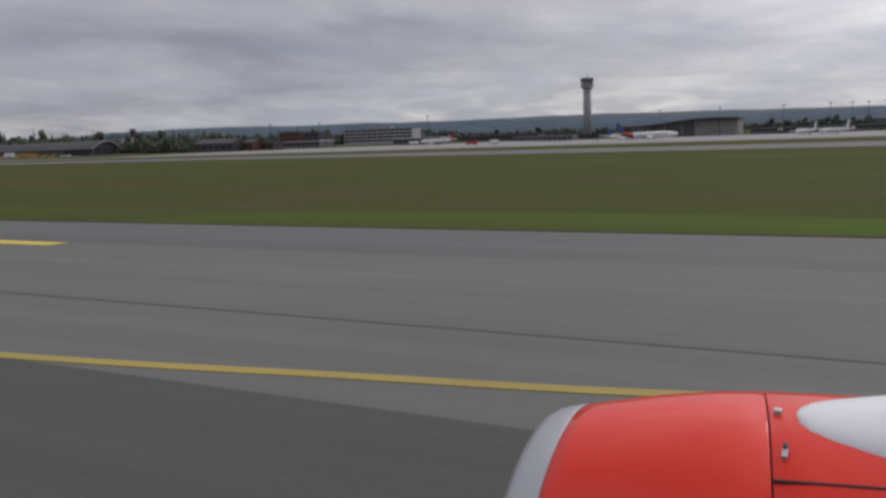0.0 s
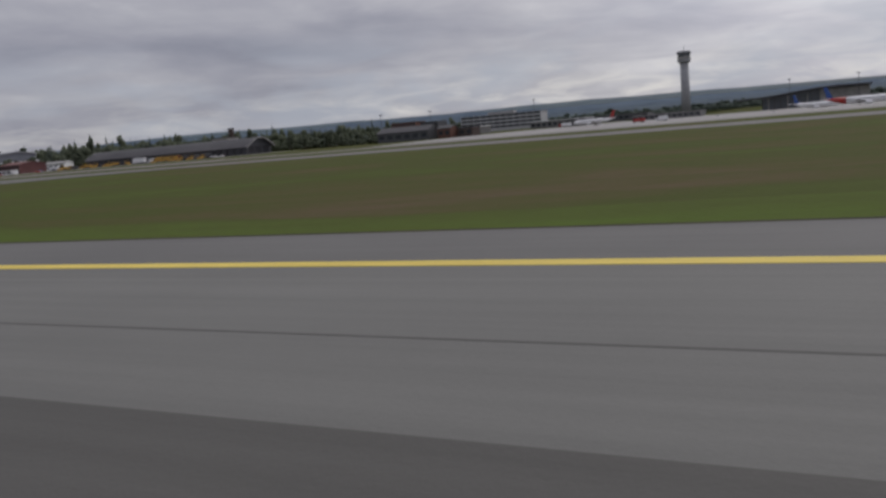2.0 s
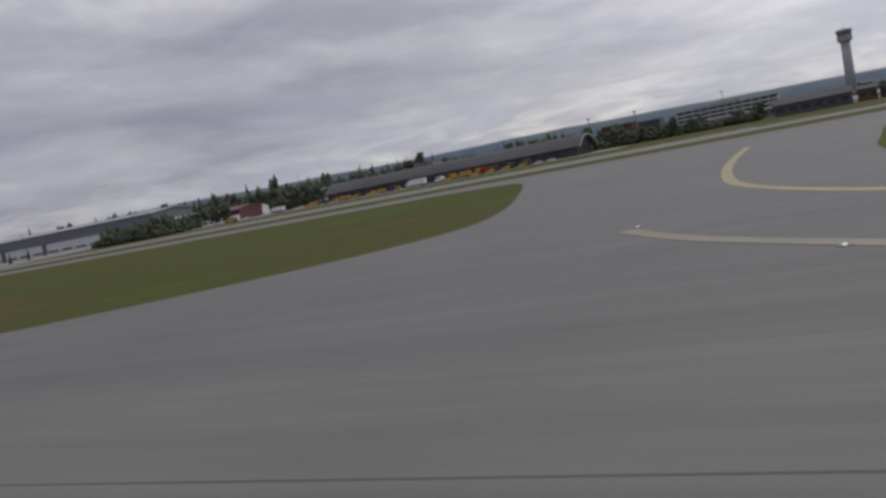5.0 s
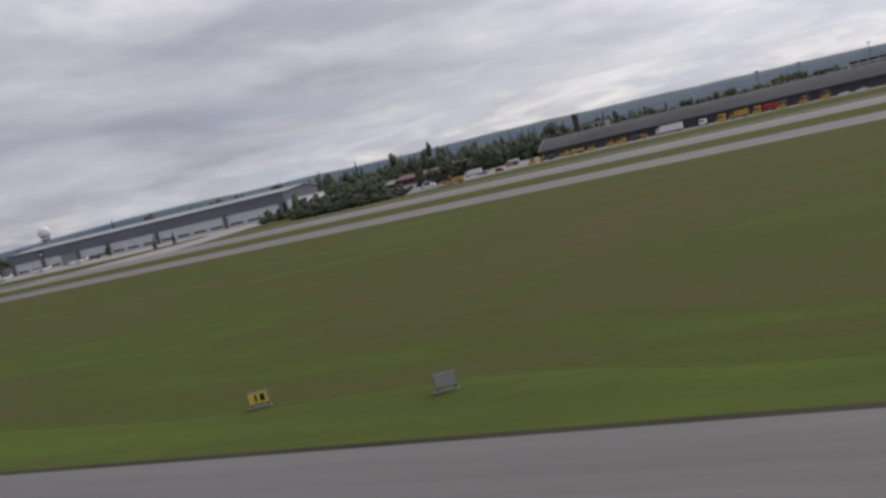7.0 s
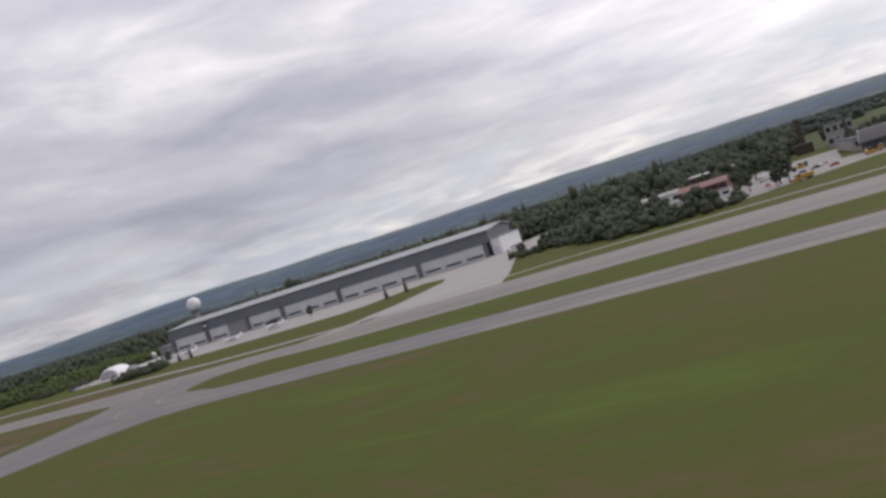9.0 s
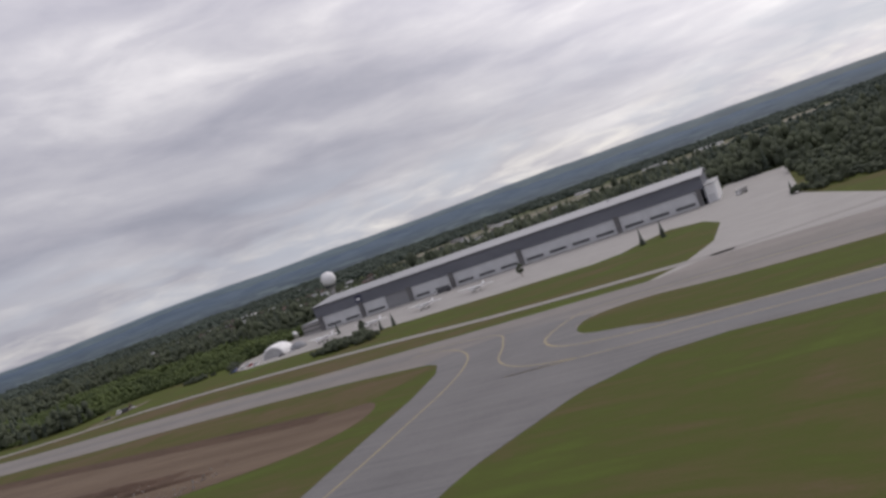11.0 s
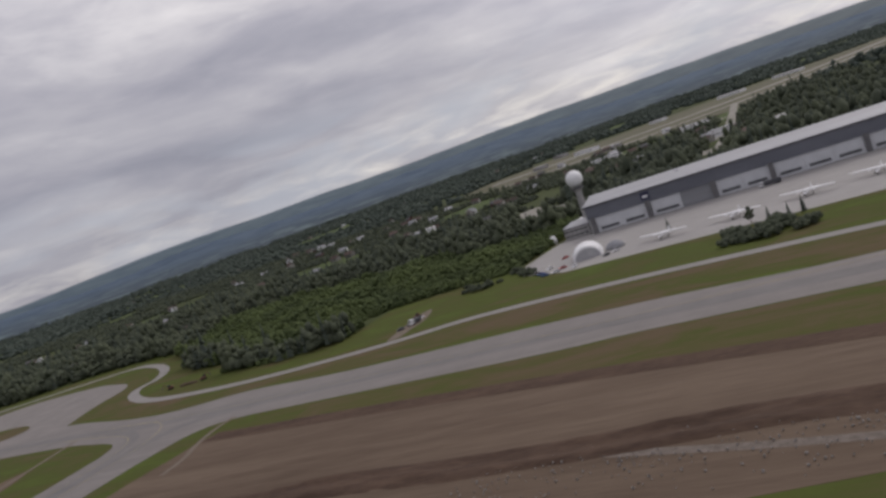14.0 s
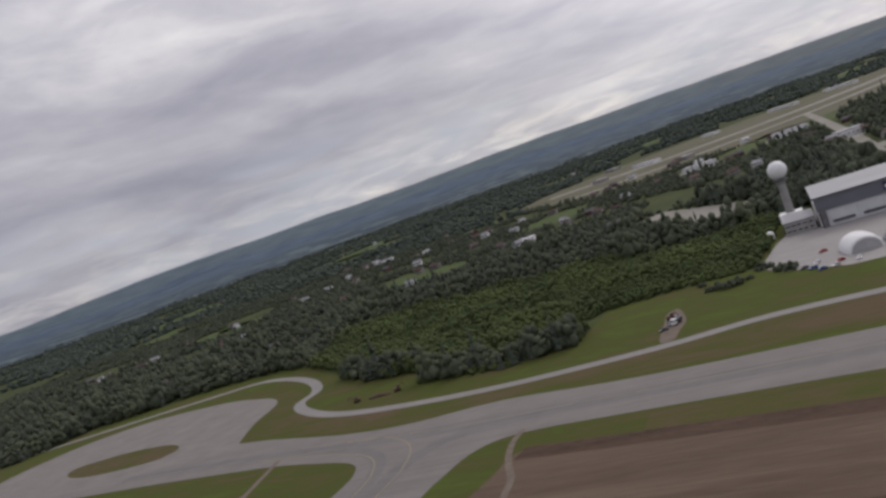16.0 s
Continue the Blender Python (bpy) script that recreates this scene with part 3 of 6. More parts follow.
ribbon("guide_line", [(204, 800), (205, 857), (205, 878), (210, 897), (221, 907), (235, 910), (256, 906), (262, 890), (262, 820)], 0.9, 0.07, YELLOW_WORN, "yellow line round the end of a grass strip", "marking")
ribbon("guide_line", [(192, 300), (192, 860), (193, 890), (200, 908), (215, 920), (240, 928), (262, 940), (272, 975)], 0.7, 0.07, YELLOW_WORN, "thin yellow taxiway guide line", "marking")
ribbon("guide_line", [(284, 1000), (282, 1100), (288, 1230), (292, 1300), (297, 1350), (304, 1390)], 0.5, 0.07, YELLOW_WORN, "yellow guide line curving towards the runway", "marking")
ribbon("guide_line", [(296, 1380), (302, 1420), (311, 1470), (322, 1550), (340, 1700)], 0.4, 0.07, YELLOW_WORN, "thin yellow taxiway guide line", "marking")
ribbon("guide_line", [(304, 1440), (293, 1395), (283, 1370), (273, 1358), (260, 1351), (245, 1348), (200, 1347), (60, 1349)], 0.6, 0.07, YELLOW_WORN, "yellow line round the corner of the grass", "marking")
ribbon("guide_line", [(310, 1420), (303, 1380), (296, 1360), (282, 1345), (262, 1337), (230, 1335), (60, 1337)], 0.6, 0.07, YELLOW_WORN, "worn yellow guide line curving towards the runway", "marking")

# ---------------------------------------------------------------- earthworks
def earthwork(name, x0, x1, y0, y1, step, height, mat, label, seed):
    """A dug and heaped stretch of soil, highest in its middle and even with the ground at its rim."""
    bm = bmesh.new()
    nx, ny = int((x1 - x0) / step), int((y1 - y0) / (step * 2))
    rows = []
    for i in range(nx + 1):
        row = []
        for j in range(ny + 1):
            u, v = i / nx, j / ny
            x, y = x0 + (x1 - x0) * u, y0 + (y1 - y0) * v
            wob = 5 * noise.noise((y * 0.02, seed, 0.0))
            rim = min(1.0, 6 * min(u, 1 - u), 10 * min(v, 1 - v))
            h = noise.noise((x * 0.16, y * 0.03, seed)) * 0.7 + noise.noise((x * 0.5, y * 0.2, seed + 3)) * 0.3
            row.append(bm.verts.new((x + wob, y, -0.15 + rim * (0.22 + height * max(0.0, h + 0.25)))))
        rows.append(row)
    for a, b in zip(rows, rows[1:]):
        for j in range(ny):
            bm.faces.new((a[j], b[j], b[j + 1], a[j + 1]))
    return tagged(mesh_object(name, bm, mat, smooth=True), label, "soil", kind="structure")


sheet("soil_strip", curved([(205, 959), (203, 977), (206, 1009), (215, 1064), (228, 1135), (239, 1204), (246, 1262), (251, 1284), (232, 1289), (205, 1294), (160, 1296), (128, 1285),
                             (126, 1200), (134, 1100), (144, 1020), (158, 975), (172, 955), (190, 951)]), 0.045, SOIL, "bare brown soil levelled between taxiway and runway", "soil")
earthwork("soil_ridge", 186, 206, 1000, 1285, 1.2, 0.5, SOIL, "low graded ridge of bare soil", 3.1)
earthwork("soil_bank", 166, 182, 985, 1240, 1.0, 1.5, SOIL_DARK, "dark dug bank of wet soil", 8.4)
ribbon("soil_edge", [(203, 975), (208, 1009), (217, 1064), (229, 1135), (239, 1204), (246, 1262), (249, 1284)], 10, 0.06, SOIL_DARK, "dark freshly dug strip at the edge of the bare soil", "soil")

sheet("dry_verge", [(206, 960), (236, 952), (242, 965), (251, 1014), (258, 1100), (258, 1135), (264, 1212), (262, 1240), (246, 1240), (239, 1204), (228, 1135), (215, 1064), (206, 1009)], 0.028, DRY_GRASS,
      "dry brown-green grass between bare soil and taxiway", "grass")
TRACK = material("dusty_track", (0.12, 0.098, 0.078), (0.19, 0.158, 0.13), 0.3, 0.95)
ribbon("dirt_track", [(214, 1278), (228, 1280), (240, 1285), (252, 1289), (264, 1291), (273, 1290)], 2.6, 0.052, TRACK, "pale dirt track from the bare soil to the taxiway", "track")
ribbon("dirt_track", [(206, 1402), (236, 1411), (259, 1417), (275, 1421), (300, 1427)], 3.0, 0.052, TRACK, "pale dirt track over the grass", "track")
sheet("soil_patch", curved([(232, 1404), (252, 1411), (262, 1419), (244, 1427), (206, 1424), (176, 1410), (196, 1402)]), 0.048, SOIL, "bare soil patch on the grass", "soil")
sheet("grass_meadow", curved([(352, 1262), (366, 1258), (390, 1252), (424, 1248), (436, 1256), (434, 1280), (392, 1289), (374, 1298), (350, 1286)]), 0.012, MID_GRASS, "brighter green grass below the wood", "grass")
RUBBLE_DUST = material("dusty_rubble", (0.10, 0.082, 0.068), (0.20, 0.172, 0.15), 0.5, 0.95, fine=5, bump=0.1)
ribbon("rubble_strip", [(147, 1006), (153, 1030), (158, 1058), (163, 1080), (168, 1100)], 3.4, 0.058, RUBBLE_DUST, "pale strip of broken concrete and gravel on the bare soil", "rubble")
bm = bmesh.new()
for _ in range(420):
    x, y = rng.gauss(158, 6), rng.uniform(985, 1130)
    s = rng.uniform(0.2, 0.6)
    m = Matrix.Translation((x, y, 0.35)) @ Euler((rng.random() * 3, rng.random() * 3, rng.random() * 3)).to_matrix().to_4x4() @ Matrix.Diagonal((s, s * 0.7, s * 0.5, 1))
    bmesh.ops.create_cube(bm, size=1.0, matrix=m)
tagged(mesh_object("rubble", bm, GRAVEL), "scattered broken concrete lumps on the bare soil", "rubble", kind="stuff")

# ---------------------------------------------------------------- foliage
bm = bmesh.new()
bmesh.ops.create_icosphere(bm, subdivisions=1, radius=1.0)
bm.verts.ensure_lookup_table()
BALL = (np.array([v.co[:] for v in bm.verts]), np.array([[v.index for v in f.verts] for f in bm.faces]))
bm.free()


def spruce_shape(tiers=4, sides=6):
    """Verts and triangles of stacked ragged cones, one unit high."""
    vs, fs = [], []
    for k in range(tiers):
        z0, z1 = 0.08 + 0.8 * k / tiers, 0.08 + 0.8 * k / tiers + 1.35 * 0.8 / tiers + (0.12 if k == tiers - 1 else 0.0)
        r = (1 - k / tiers) * 0.92 + 0.12
        base = len(vs)
        for i in range(sides):
            a = 2 * math.pi * (i + 0.5 * (k % 2)) / sides
            vs.append((r * math.cos(a) * (1.0 if i % 2 else 0.72), r * math.sin(a) * (1.0 if i % 2 else 0.72), z0))
        vs.append((0, 0, z1))
        for i in range(sides):
            fs.append((base + i, base + (i + 1) % sides, base + sides))
    return np.array(vs), np.array(fs)


def crown_shape(seed, clumps):
    """Verts and triangles of a leafy crown: a core with clumps of different size pushed out of it, about one unit in radius."""
    r = np.random.RandomState(seed)
    ball, tri = BALL
    vs, fs = [], []
    for k in range(clumps):
        size = 0.72 if k == 0 else r.uniform(0.30, 0.52)
        a, up = r.uniform(0, 6.28) + 2.4 * k, r.uniform(-0.45, 0.85)
        out_r = 0.0 if k == 0 else (0.74 - 0.34 * max(up, 0.0)) * r.uniform(0.75, 1.1)
        mid = np.array((out_r * math.cos(a), out_r * math.sin(a), -0.2 if k == 0 else up))
        lump = ball * (1 + r.uniform(-0.28, 0.28, (len(ball), 1)))
        fs.append(tri + 12 * k)
        vs.append(lump * size * np.array((1, 1, r.uniform(0.75, 1.1))) + mid)
    return np.concatenate(vs), np.concatenate(fs)


SPRUCE = [spruce_shape(4, 6), spruce_shape(5, 7), spruce_shape(6, 6)]
CROWNS = [crown_shape(70 + k, 7) for k in range(5)]
SMALL_CROWNS = [crown_shape(90 + k, 3) for k in range(5)]


def scatter_mesh(name, shapes, places, sizes, mat, rough, seed, base=0.0):
    """One mesh of many crowns of a few shapes: places (n, 2), sizes (n, 2) as radius and height."""
    r = np.random.RandomState(seed)
    pick = r.randint(0, len(shapes), len(places))
    cos, tris, off = [], [], 0
    for i, (vs, fs) in enumerate(shapes):
        P, S = places[pick == i], sizes[pick == i]
        n, k = len(P), len(vs)
        turn = r.uniform(0, 2 * np.pi, n)
        c, s = np.cos(turn)[:, None], np.sin(turn)[:, None]
        lean = r.uniform(0.82, 1.22, (n, 1))
        jig = 1 + rough * r.uniform(-1, 1, (n, k))
        x, y, z = vs[:, 0][None] * jig * lean, vs[:, 1][None] * jig / lean, vs[:, 2][None] * (1 + rough * 0.6 * r.uniform(-1, 1, (n, k)))
        px = (c * x - s * y) * S[:, :1] + P[:, :1]
        py = (s * x + c * y) * S[:, :1] + P[:, 1:2]
        pz = z * S[:, 1:2] + base * S[:, 1:2]
        cos.append(np.stack([px, py, pz], -1).reshape(-1, 3))
        tris.append((fs[None] + (np.arange(n) * k)[:, None, None]).reshape(-1) + off)
        off += n * k
    co, tri = np.concatenate(cos), np.concatenate(tris)
    me = bpy.data.meshes.new(name)
    me.vertices.add(len(co))
    me.vertices.foreach_set("co", co.astype(np.float32).ravel())
    m = len(tri) // 3
    me.loops.add(m * 3)
    me.loops.foreach_set("vertex_index", tri.astype(np.int32))
    me.polygons.add(m)
    me.polygons.foreach_set("loop_start", np.arange(0, m * 3, 3, dtype=np.int32))
    me.update(calc_edges=True)
    me.materials.append(mat)
    return new(name, me)


def inside(px, py, poly):
    """Which points lie in a polygon."""
    res = np.zeros(len(px), bool)
    for (x0, y0), (x1, y1) in zip(poly, poly[1:] + poly[:1]):
        if y0 == y1:
            continue
        cut = ((y0 > py) != (y1 > py)) & (px < (x1 - x0) * (py - y0) / (y1 - y0) + x0)
        res ^= cut
    return res


def candidates(x0, x1, y0, y1, step, seed):
    r = np.random.RandomState(seed)
    gx, gy = np.meshgrid(np.arange(x0, x1, step), np.arange(y0, y1, step), indexing="ij")
    px = gx.ravel() + r.uniform(-0.48, 0.48, gx.size) * step
    py = gy.ravel() + r.uniform(-0.48, 0.48, gx.size) * step
    return px, py


def smooth_field(px, py, size, seed):
    """A slow random field from a few waves, about 0 to 1."""
    r = np.random.RandomState(seed)
    f = np.zeros(len(px))
    for _ in range(7):
        a, k, p = r.uniform(0, 6.28), r.uniform(0.5, 1.6) * 2 * np.pi / size, r.uniform(0, 6.28)
        f += np.sin(k * (px * np.cos(a) + py * np.sin(a)) + p)
    return np.clip(0.5 + f / 7, 0.0, 1.0)


HOUSES = [(835, 1905), (833, 1865), (661, 1692), (652, 1668), (1425, 2018), (1483, 2023), (926, 1511), (941, 1496), (974, 2090), (867, 2176), (813, 2077), (624, 1806),
          (741, 1831), (1036, 2048), (1583, 1904), (1098, 1642), (1239, 1678), (1063, 1316), (1465, 1401), (1252, 1562), (1047, 1486), (1016, 1432), (969, 1550), (1116, 1747),
          (601, 1865), (815, 1368), (978, 1262), (990, 1235), (1335, 1512), (1528, 1397), (1482, 1278), (1150, 1180), (1210, 1130), (890, 1110), (920, 1075), (1320, 1230),
          (1180, 1900), (1290, 1980), (700, 1960), (1390, 1760)]
VILLAGES = [(1450, 2030, 90), (1040, 1480, 80), (1180, 1600, 90), (1400, 1480, 80), (950, 1690, 80), (1300, 1800, 110), (1250, 1330, 60), (1000, 1150, 50), (880, 2150, 60), (1120, 2010, 70), (760, 1880, 50),
            (1750, 2350, 110), (2100, 2150, 120), (1900, 3000, 130), (2500, 2500, 150), (2700, 1900, 150)]
for vx, vy, vr in VILLAGES:
    for _ in range(4):
        HOUSES.append((vx + rng.uniform(-1.2, 1.2) * vr, vy + rng.uniform(-1.2, 1.2) * vr))
YOUNG_WOOD = [(447, 1212), (446, 1258), (440, 1294), (420, 1312), (404, 1296), (388, 1296), (368, 1332), (380, 1388), (412, 1406), (416, 1440), (440, 1474), (474, 1500),
              (510, 1545), (580, 1575), (655, 1590), (640, 1450), (604, 1290), (592, 1204), (500, 1208), (470, 1212)]
DARK_WOODS = [
    [(590, 1200), (590, 1290), (640, 1450), (655, 1590), (580, 1575), (514, 1548), (536, 1600), (538, 1660), (505, 1780), (440, 1815), (440, 2600), (1500, 2600), (1500, 1000), (600, 860), (600, 1190)],
    [(352, 712), (338, 742), (346, 764), (376, 786), (412, 806), (430, 832), (600, 846), (640, 800), (640, 480), (492, 490), (492, 700), (530, 705), (530, 755), (470, 775), (420, 772), (412, 738), (388, 738), (376, 712)],
    [(441, 410), (447, 482), (490, 490), (560, 486), (560, 440), (490, 408)],
    [(654, 700), (652, 905), (760, 925), (1240, 990), (1240, 700)],
    [(378, 1296), (369, 1332), (381, 1389), (398, 1387), (388, 1332), (398, 1298)],
    [(412, 1407), (417, 1442), (443, 1477), (455, 1466), (432, 1436), (426, 1405)]]
CLEARINGS = [
    [(612, 1222), (640, 1200), (695, 1205), (760, 1262), (830, 1322), (806, 1345), (715, 1320), (660, 1275)],
    [(800, 1050), (840, 1040), (870, 1170), (830, 1180)],
    [(860, 1560), (960, 1600), (1010, 1720), (960, 1740), (870, 1660)],
    [(1240, 1180), (1500, 1080), (1500, 1240), (1300, 1330), (1200, 1300)],
    [(640, 1640), (690, 1690), (700, 1760), (650, 1740)],
    [(930, 2000), (1080, 1990), (1100, 2120), (960, 2140)],
    [(440, 666), (566, 666), (566, 724), (440, 724)],
    [(420, 715), (488, 715), (488, 754), (404, 750)],
    [(540, 640), (655, 640), (655, 702), (540, 702)],
    [(420, 800), (420, 840), (640, 850), (640, 900), (420, 900)],
    [(446, 752), (530, 750), (530, 792), (480, 792)]]
FAR_STRIP = [(1600, 1760), (1420, 1600), (1340, 1440), (1420, 1250), (1600, 1040), (1860, 860), (2500, 640), (3000, 680), (2560, 1100), (2330, 1380), (2120, 1620), (1850, 1770)]
FAR_FIELDS = [[(1400, 2130), (1440, 2110), (1500, 2230), (1450, 2260)], [(1010, 2060), (1060, 2030), (1110, 2070), (1060, 2110)], [(815, 1835), (850, 1820), (880, 1880), (850, 1900)], [(1900, 2500), (2500, 2450), (2560, 2620), (1960, 2700)], [(2800, 1800), (3400, 1600), (3450, 1760), (2860, 1980)], [(1500, 2900), (1900, 2950), (1880, 3120), (1480, 3080)],
              [(3000, 3300), (3700, 3200), (3750, 3420), (3050, 3560)], [(2200, 3500), (2600, 3520), (2560, 3700), (2180, 3660)], [(3300, 1000), (3900, 800), (3950, 950), (3350, 1180)],
              [(1250, 2450), (1420, 2430), (1450, 2560), (1260, 2570)], [(1100, 1500), (1230, 1470), (1260, 1560), (1120, 1600)]]

for _ in range(34):
    fx, fy = rng.uniform(1750, 4600), rng.uniform(1900, 5200)
    a, ln, wd = rng.uniform(0, 3.14), rng.uniform(90, 230), rng.uniform(40, 110)
    FAR_FIELDS.append([(fx + ln * u * math.cos(a) - wd * v * math.sin(a), fy + ln * u * math.sin(a) + wd * v * math.cos(a)) for u, v in ((-1, -1), (1, -0.7), (0.9, 1), (-0.8, 0.8))])


def without(px, py, polys, keep=None):
    ok = np.ones(len(px), bool) if keep is None else keep
    for poly in polys:
        ok &= ~inside(px, py, poly)
    return ok


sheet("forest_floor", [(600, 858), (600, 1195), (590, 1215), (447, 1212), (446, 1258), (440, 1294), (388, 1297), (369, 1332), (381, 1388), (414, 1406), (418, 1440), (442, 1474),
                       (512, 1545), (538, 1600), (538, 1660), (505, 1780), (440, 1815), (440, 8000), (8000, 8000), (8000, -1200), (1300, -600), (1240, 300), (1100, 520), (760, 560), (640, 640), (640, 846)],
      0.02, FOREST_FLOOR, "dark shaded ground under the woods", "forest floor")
for poly in CLEARINGS[:6]:
    sheet("meadow", poly, 0.03, STUBBLE if poly is CLEARINGS[0] or poly is CLEARINGS[1] else FIELD, "open meadow in the woods", "field")
for poly in FAR_FIELDS:
    sheet("far_field", poly, 0.03, FIELD, "pale green far field among woods", "field")
sheet("far_airfield", FAR_STRIP, 0.03, AIRFIELD, "distant strip of open airfield grass", "field")
FOREST_ROAD = [(640, 1126), (760, 1127), (860, 1130), (1000, 1136), (1284, 1152), (1720, 1180)]
ribbon("forest_road", FOREST_ROAD, 13, 0.045, STUBBLE, "straight pale road cut through the woods", "road")
CLEARINGS.append([(640, 1113), (860, 1117), (1300, 1137), (1720, 1164), (1720, 1194), (1300, 1168), (860, 1144), (640, 1139)])
for poly in ([(1160, 1290), (1230, 1275), (1290, 1340), (1220, 1370)], [(960, 1140), (1060, 1090), (1090, 1130), (990, 1180)], [(1270, 1190), (1350, 1160), (1390, 1220), (1300, 1250)]):
    CLEARINGS.append(poly)
    sheet("far_yard", poly, 0.04, STUBBLE, "pale paved yard among the woods", "yard")
ribbon("far_runway", [(1700, 1700), (1780, 1420), (2080, 1080), (2680, 740)], 60, 0.05, STUBBLE, "distant pale runway between woods", "runway")
ribbon("far_runway", [(1480, 1600), (1560, 1380), (1800, 1110), (2200, 880)], 34, 0.05, STUBBLE, "distant pale taxiway between woods", "taxiway")

def clear_of_houses(px, py):
    """Trees keep off the houses and, before those that stand in gardens, off the open ground too."""
    ok = np.ones(len(px), bool)
    for hx, hy in HOUSES[40:]:
        ok &= np.hypot(px - hx, py - hy) > 9
    for hx, hy in HOUSES[:40]:
        d = np.array((-hx, 1100.0 - hy)) / math.hypot(hx, 1100.0 - hy)
        u, v = (px - hx) * d[0] + (py - hy) * d[1], -(px - hx) * d[1] + (py - hy) * d[0]
        ok &= ~((u > -10) & (u < 9 + hx * 0.05) & (np.abs(v) < 11))
    return ok


px, py = candidates(366, 790, 1205, 2000, 3.6, 21)
ok = without(px, py, CLEARINGS, inside(px, py, YOUNG_WOOD))
ok &= clear_of_houses(px, py)
ok &= nrng.uniform(0, 1, len(px)) < 0.55 + 0.6 * smooth_field(px, py, 38, 13)
rows_of = 0.5 + 0.5 * np.sin((px - 0.22 * py) / 8.5 + 3.0 * smooth_field(px, py, 120, 53))
h = (2.0 + 4.4 * smooth_field(px, py, 70, 3) ** 1.5 + 1.2 * smooth_field(px, py, 24, 23) + nrng.gamma(1.6, 0.7, len(px))) * (0.72 + 0.5 * rows_of)
P, S = np.stack([px, py], 1)[ok], np.stack([1.5 + 0.17 * h, h * 0.5], 1)[ok]
tagged(scatter_mesh("young_wood", CROWNS, P, S, LEAF_YOUNG, 0.22, 31, 0.8), "dense young green birch wood", "wood", kind="stuff")

allp, alls, conp, cons = [], [], [], []
for poly, seed in zip(DARK_WOODS, (41, 42, 43, 44, 45, 46)):
    lo, hi = np.min(poly, 0), np.max(poly, 0)
    px, py = candidates(lo[0], hi[0], lo[1], hi[1], 6.5 if seed in (41, 44) else 4.2 if seed > 44 else 5.5, seed)
    ok = without(px, py, CLEARINGS + FAR_FIELDS + [FAR_STRIP, [(1090, 320), (1160, 320), (1160, 380), (1090, 380)]], inside(px, py, poly))
    ok &= ~((smooth_field(px, py, 170, 9) > 0.66) & (px > 780))
    for vx, vy, vr in VILLAGES:
        ok &= ~((np.hypot(px - vx, py - vy) < vr * 1.3) & (nrng.uniform(0, 1, len(px)) < 0.3))
    ok &= clear_of_houses(px, py)
    hh = (6.5 if seed == 42 else 7.5) + 6 * smooth_field(px, py, 90, 5) + nrng.gamma(2.0, 2.2, len(px)) - 3.5
    ok &= nrng.uniform(0, 1, len(px)) < 0.6 + 0.55 * smooth_field(px, py, 55, 33)
    ok &= ~((py < 700) & (px > 480) & (smooth_field(px, py, 60, 35) < 0.5))
    hh = np.where((py < 700) & (px > 480) & (px < 660), hh * np.where(py < 505, 0.6, 0.82), hh)
    hh = hh * 0.52 if seed == 43 else hh
    hh = np.where((px < 432) & (py > 700) & (py < 830), hh * 0.62, hh)
    hh = np.where((py > 796) & (py < 850) & (px < 640), hh * 0.5, hh)
    hh = np.where((px < 412) & (py > 700) & (py < 748), hh * 0.6, hh)
    hh = np.where((px < 780) & (py > 840) & (py < 1240), hh + 4, hh)
    hh = np.where((px > 820) & (py > 1240), hh * 0.56, hh)
    hh = hh * 0.95 if seed > 44 else hh
    con = nrng.uniform(0, 1, len(px)) < (0.10 if seed in (42, 43) else 0.34 * smooth_field(px, py, 120, 37))
    q = np.stack([px, py], 1)
    a, b = ok & ~con, ok & con
    allp.append(q[a]), alls.append(np.stack([2.3 + 0.17 * hh, hh * 0.55], 1)[a])
    conp.append(q[b]), cons.append(np.stack([2.0 + 0.1 * hh, hh * 1.15], 1)[b])
allp, alls = np.concatenate(allp), np.concatenate(alls)
near = (allp[:, 0] < 760) & (allp[:, 1] < 1900)
tagged(scatter_mesh("mixed_wood", CROWNS, allp[near], alls[near], LEAF, 0.22, 51, 0.75), "dark green mixed wood of broad-leaved trees", "wood", kind="stuff")
tagged(scatter_mesh("mixed_wood", SMALL_CROWNS, allp[~near], alls[~near], LEAF, 0.25, 53, 0.75), "dark green mixed wood farther from the field", "wood", kind="stuff")
tagged(scatter_mesh("spruce_wood", SPRUCE, np.concatenate(conp), np.concatenate(cons), NEEDLE, 0.3, 52, 0.0), "dark pointed spruces among the mixed wood", "wood", kind="stuff")

px, py = candidates(1250, 5200, -900, 6200, 21, 61)
az = np.arctan2(py - 500, px)
ok = without(px, py, FAR_FIELDS + [FAR_STRIP] + CLEARINGS[9:], (px > 1500) | (py < 900) | (py > 2600))
ok &= (smooth_field(px, py, 700, 19) < 0.72) & (smooth_field(px, py, 230, 29) < 0.66) & (np.hypot(px, py - 600) < 5600) & (az > -0.35) & (az < 1.25)
ok &= ~((px < 1320) & (py < 620)) & ~((px < 2300) & (py < 640) & (nrng.uniform(0, 1, len(px)) < 0.8))
ok &= clear_of_houses(px, py)
hh = 9 + 7 * smooth_field(px, py, 500, 25) + nrng.uniform(-2, 4, len(px))
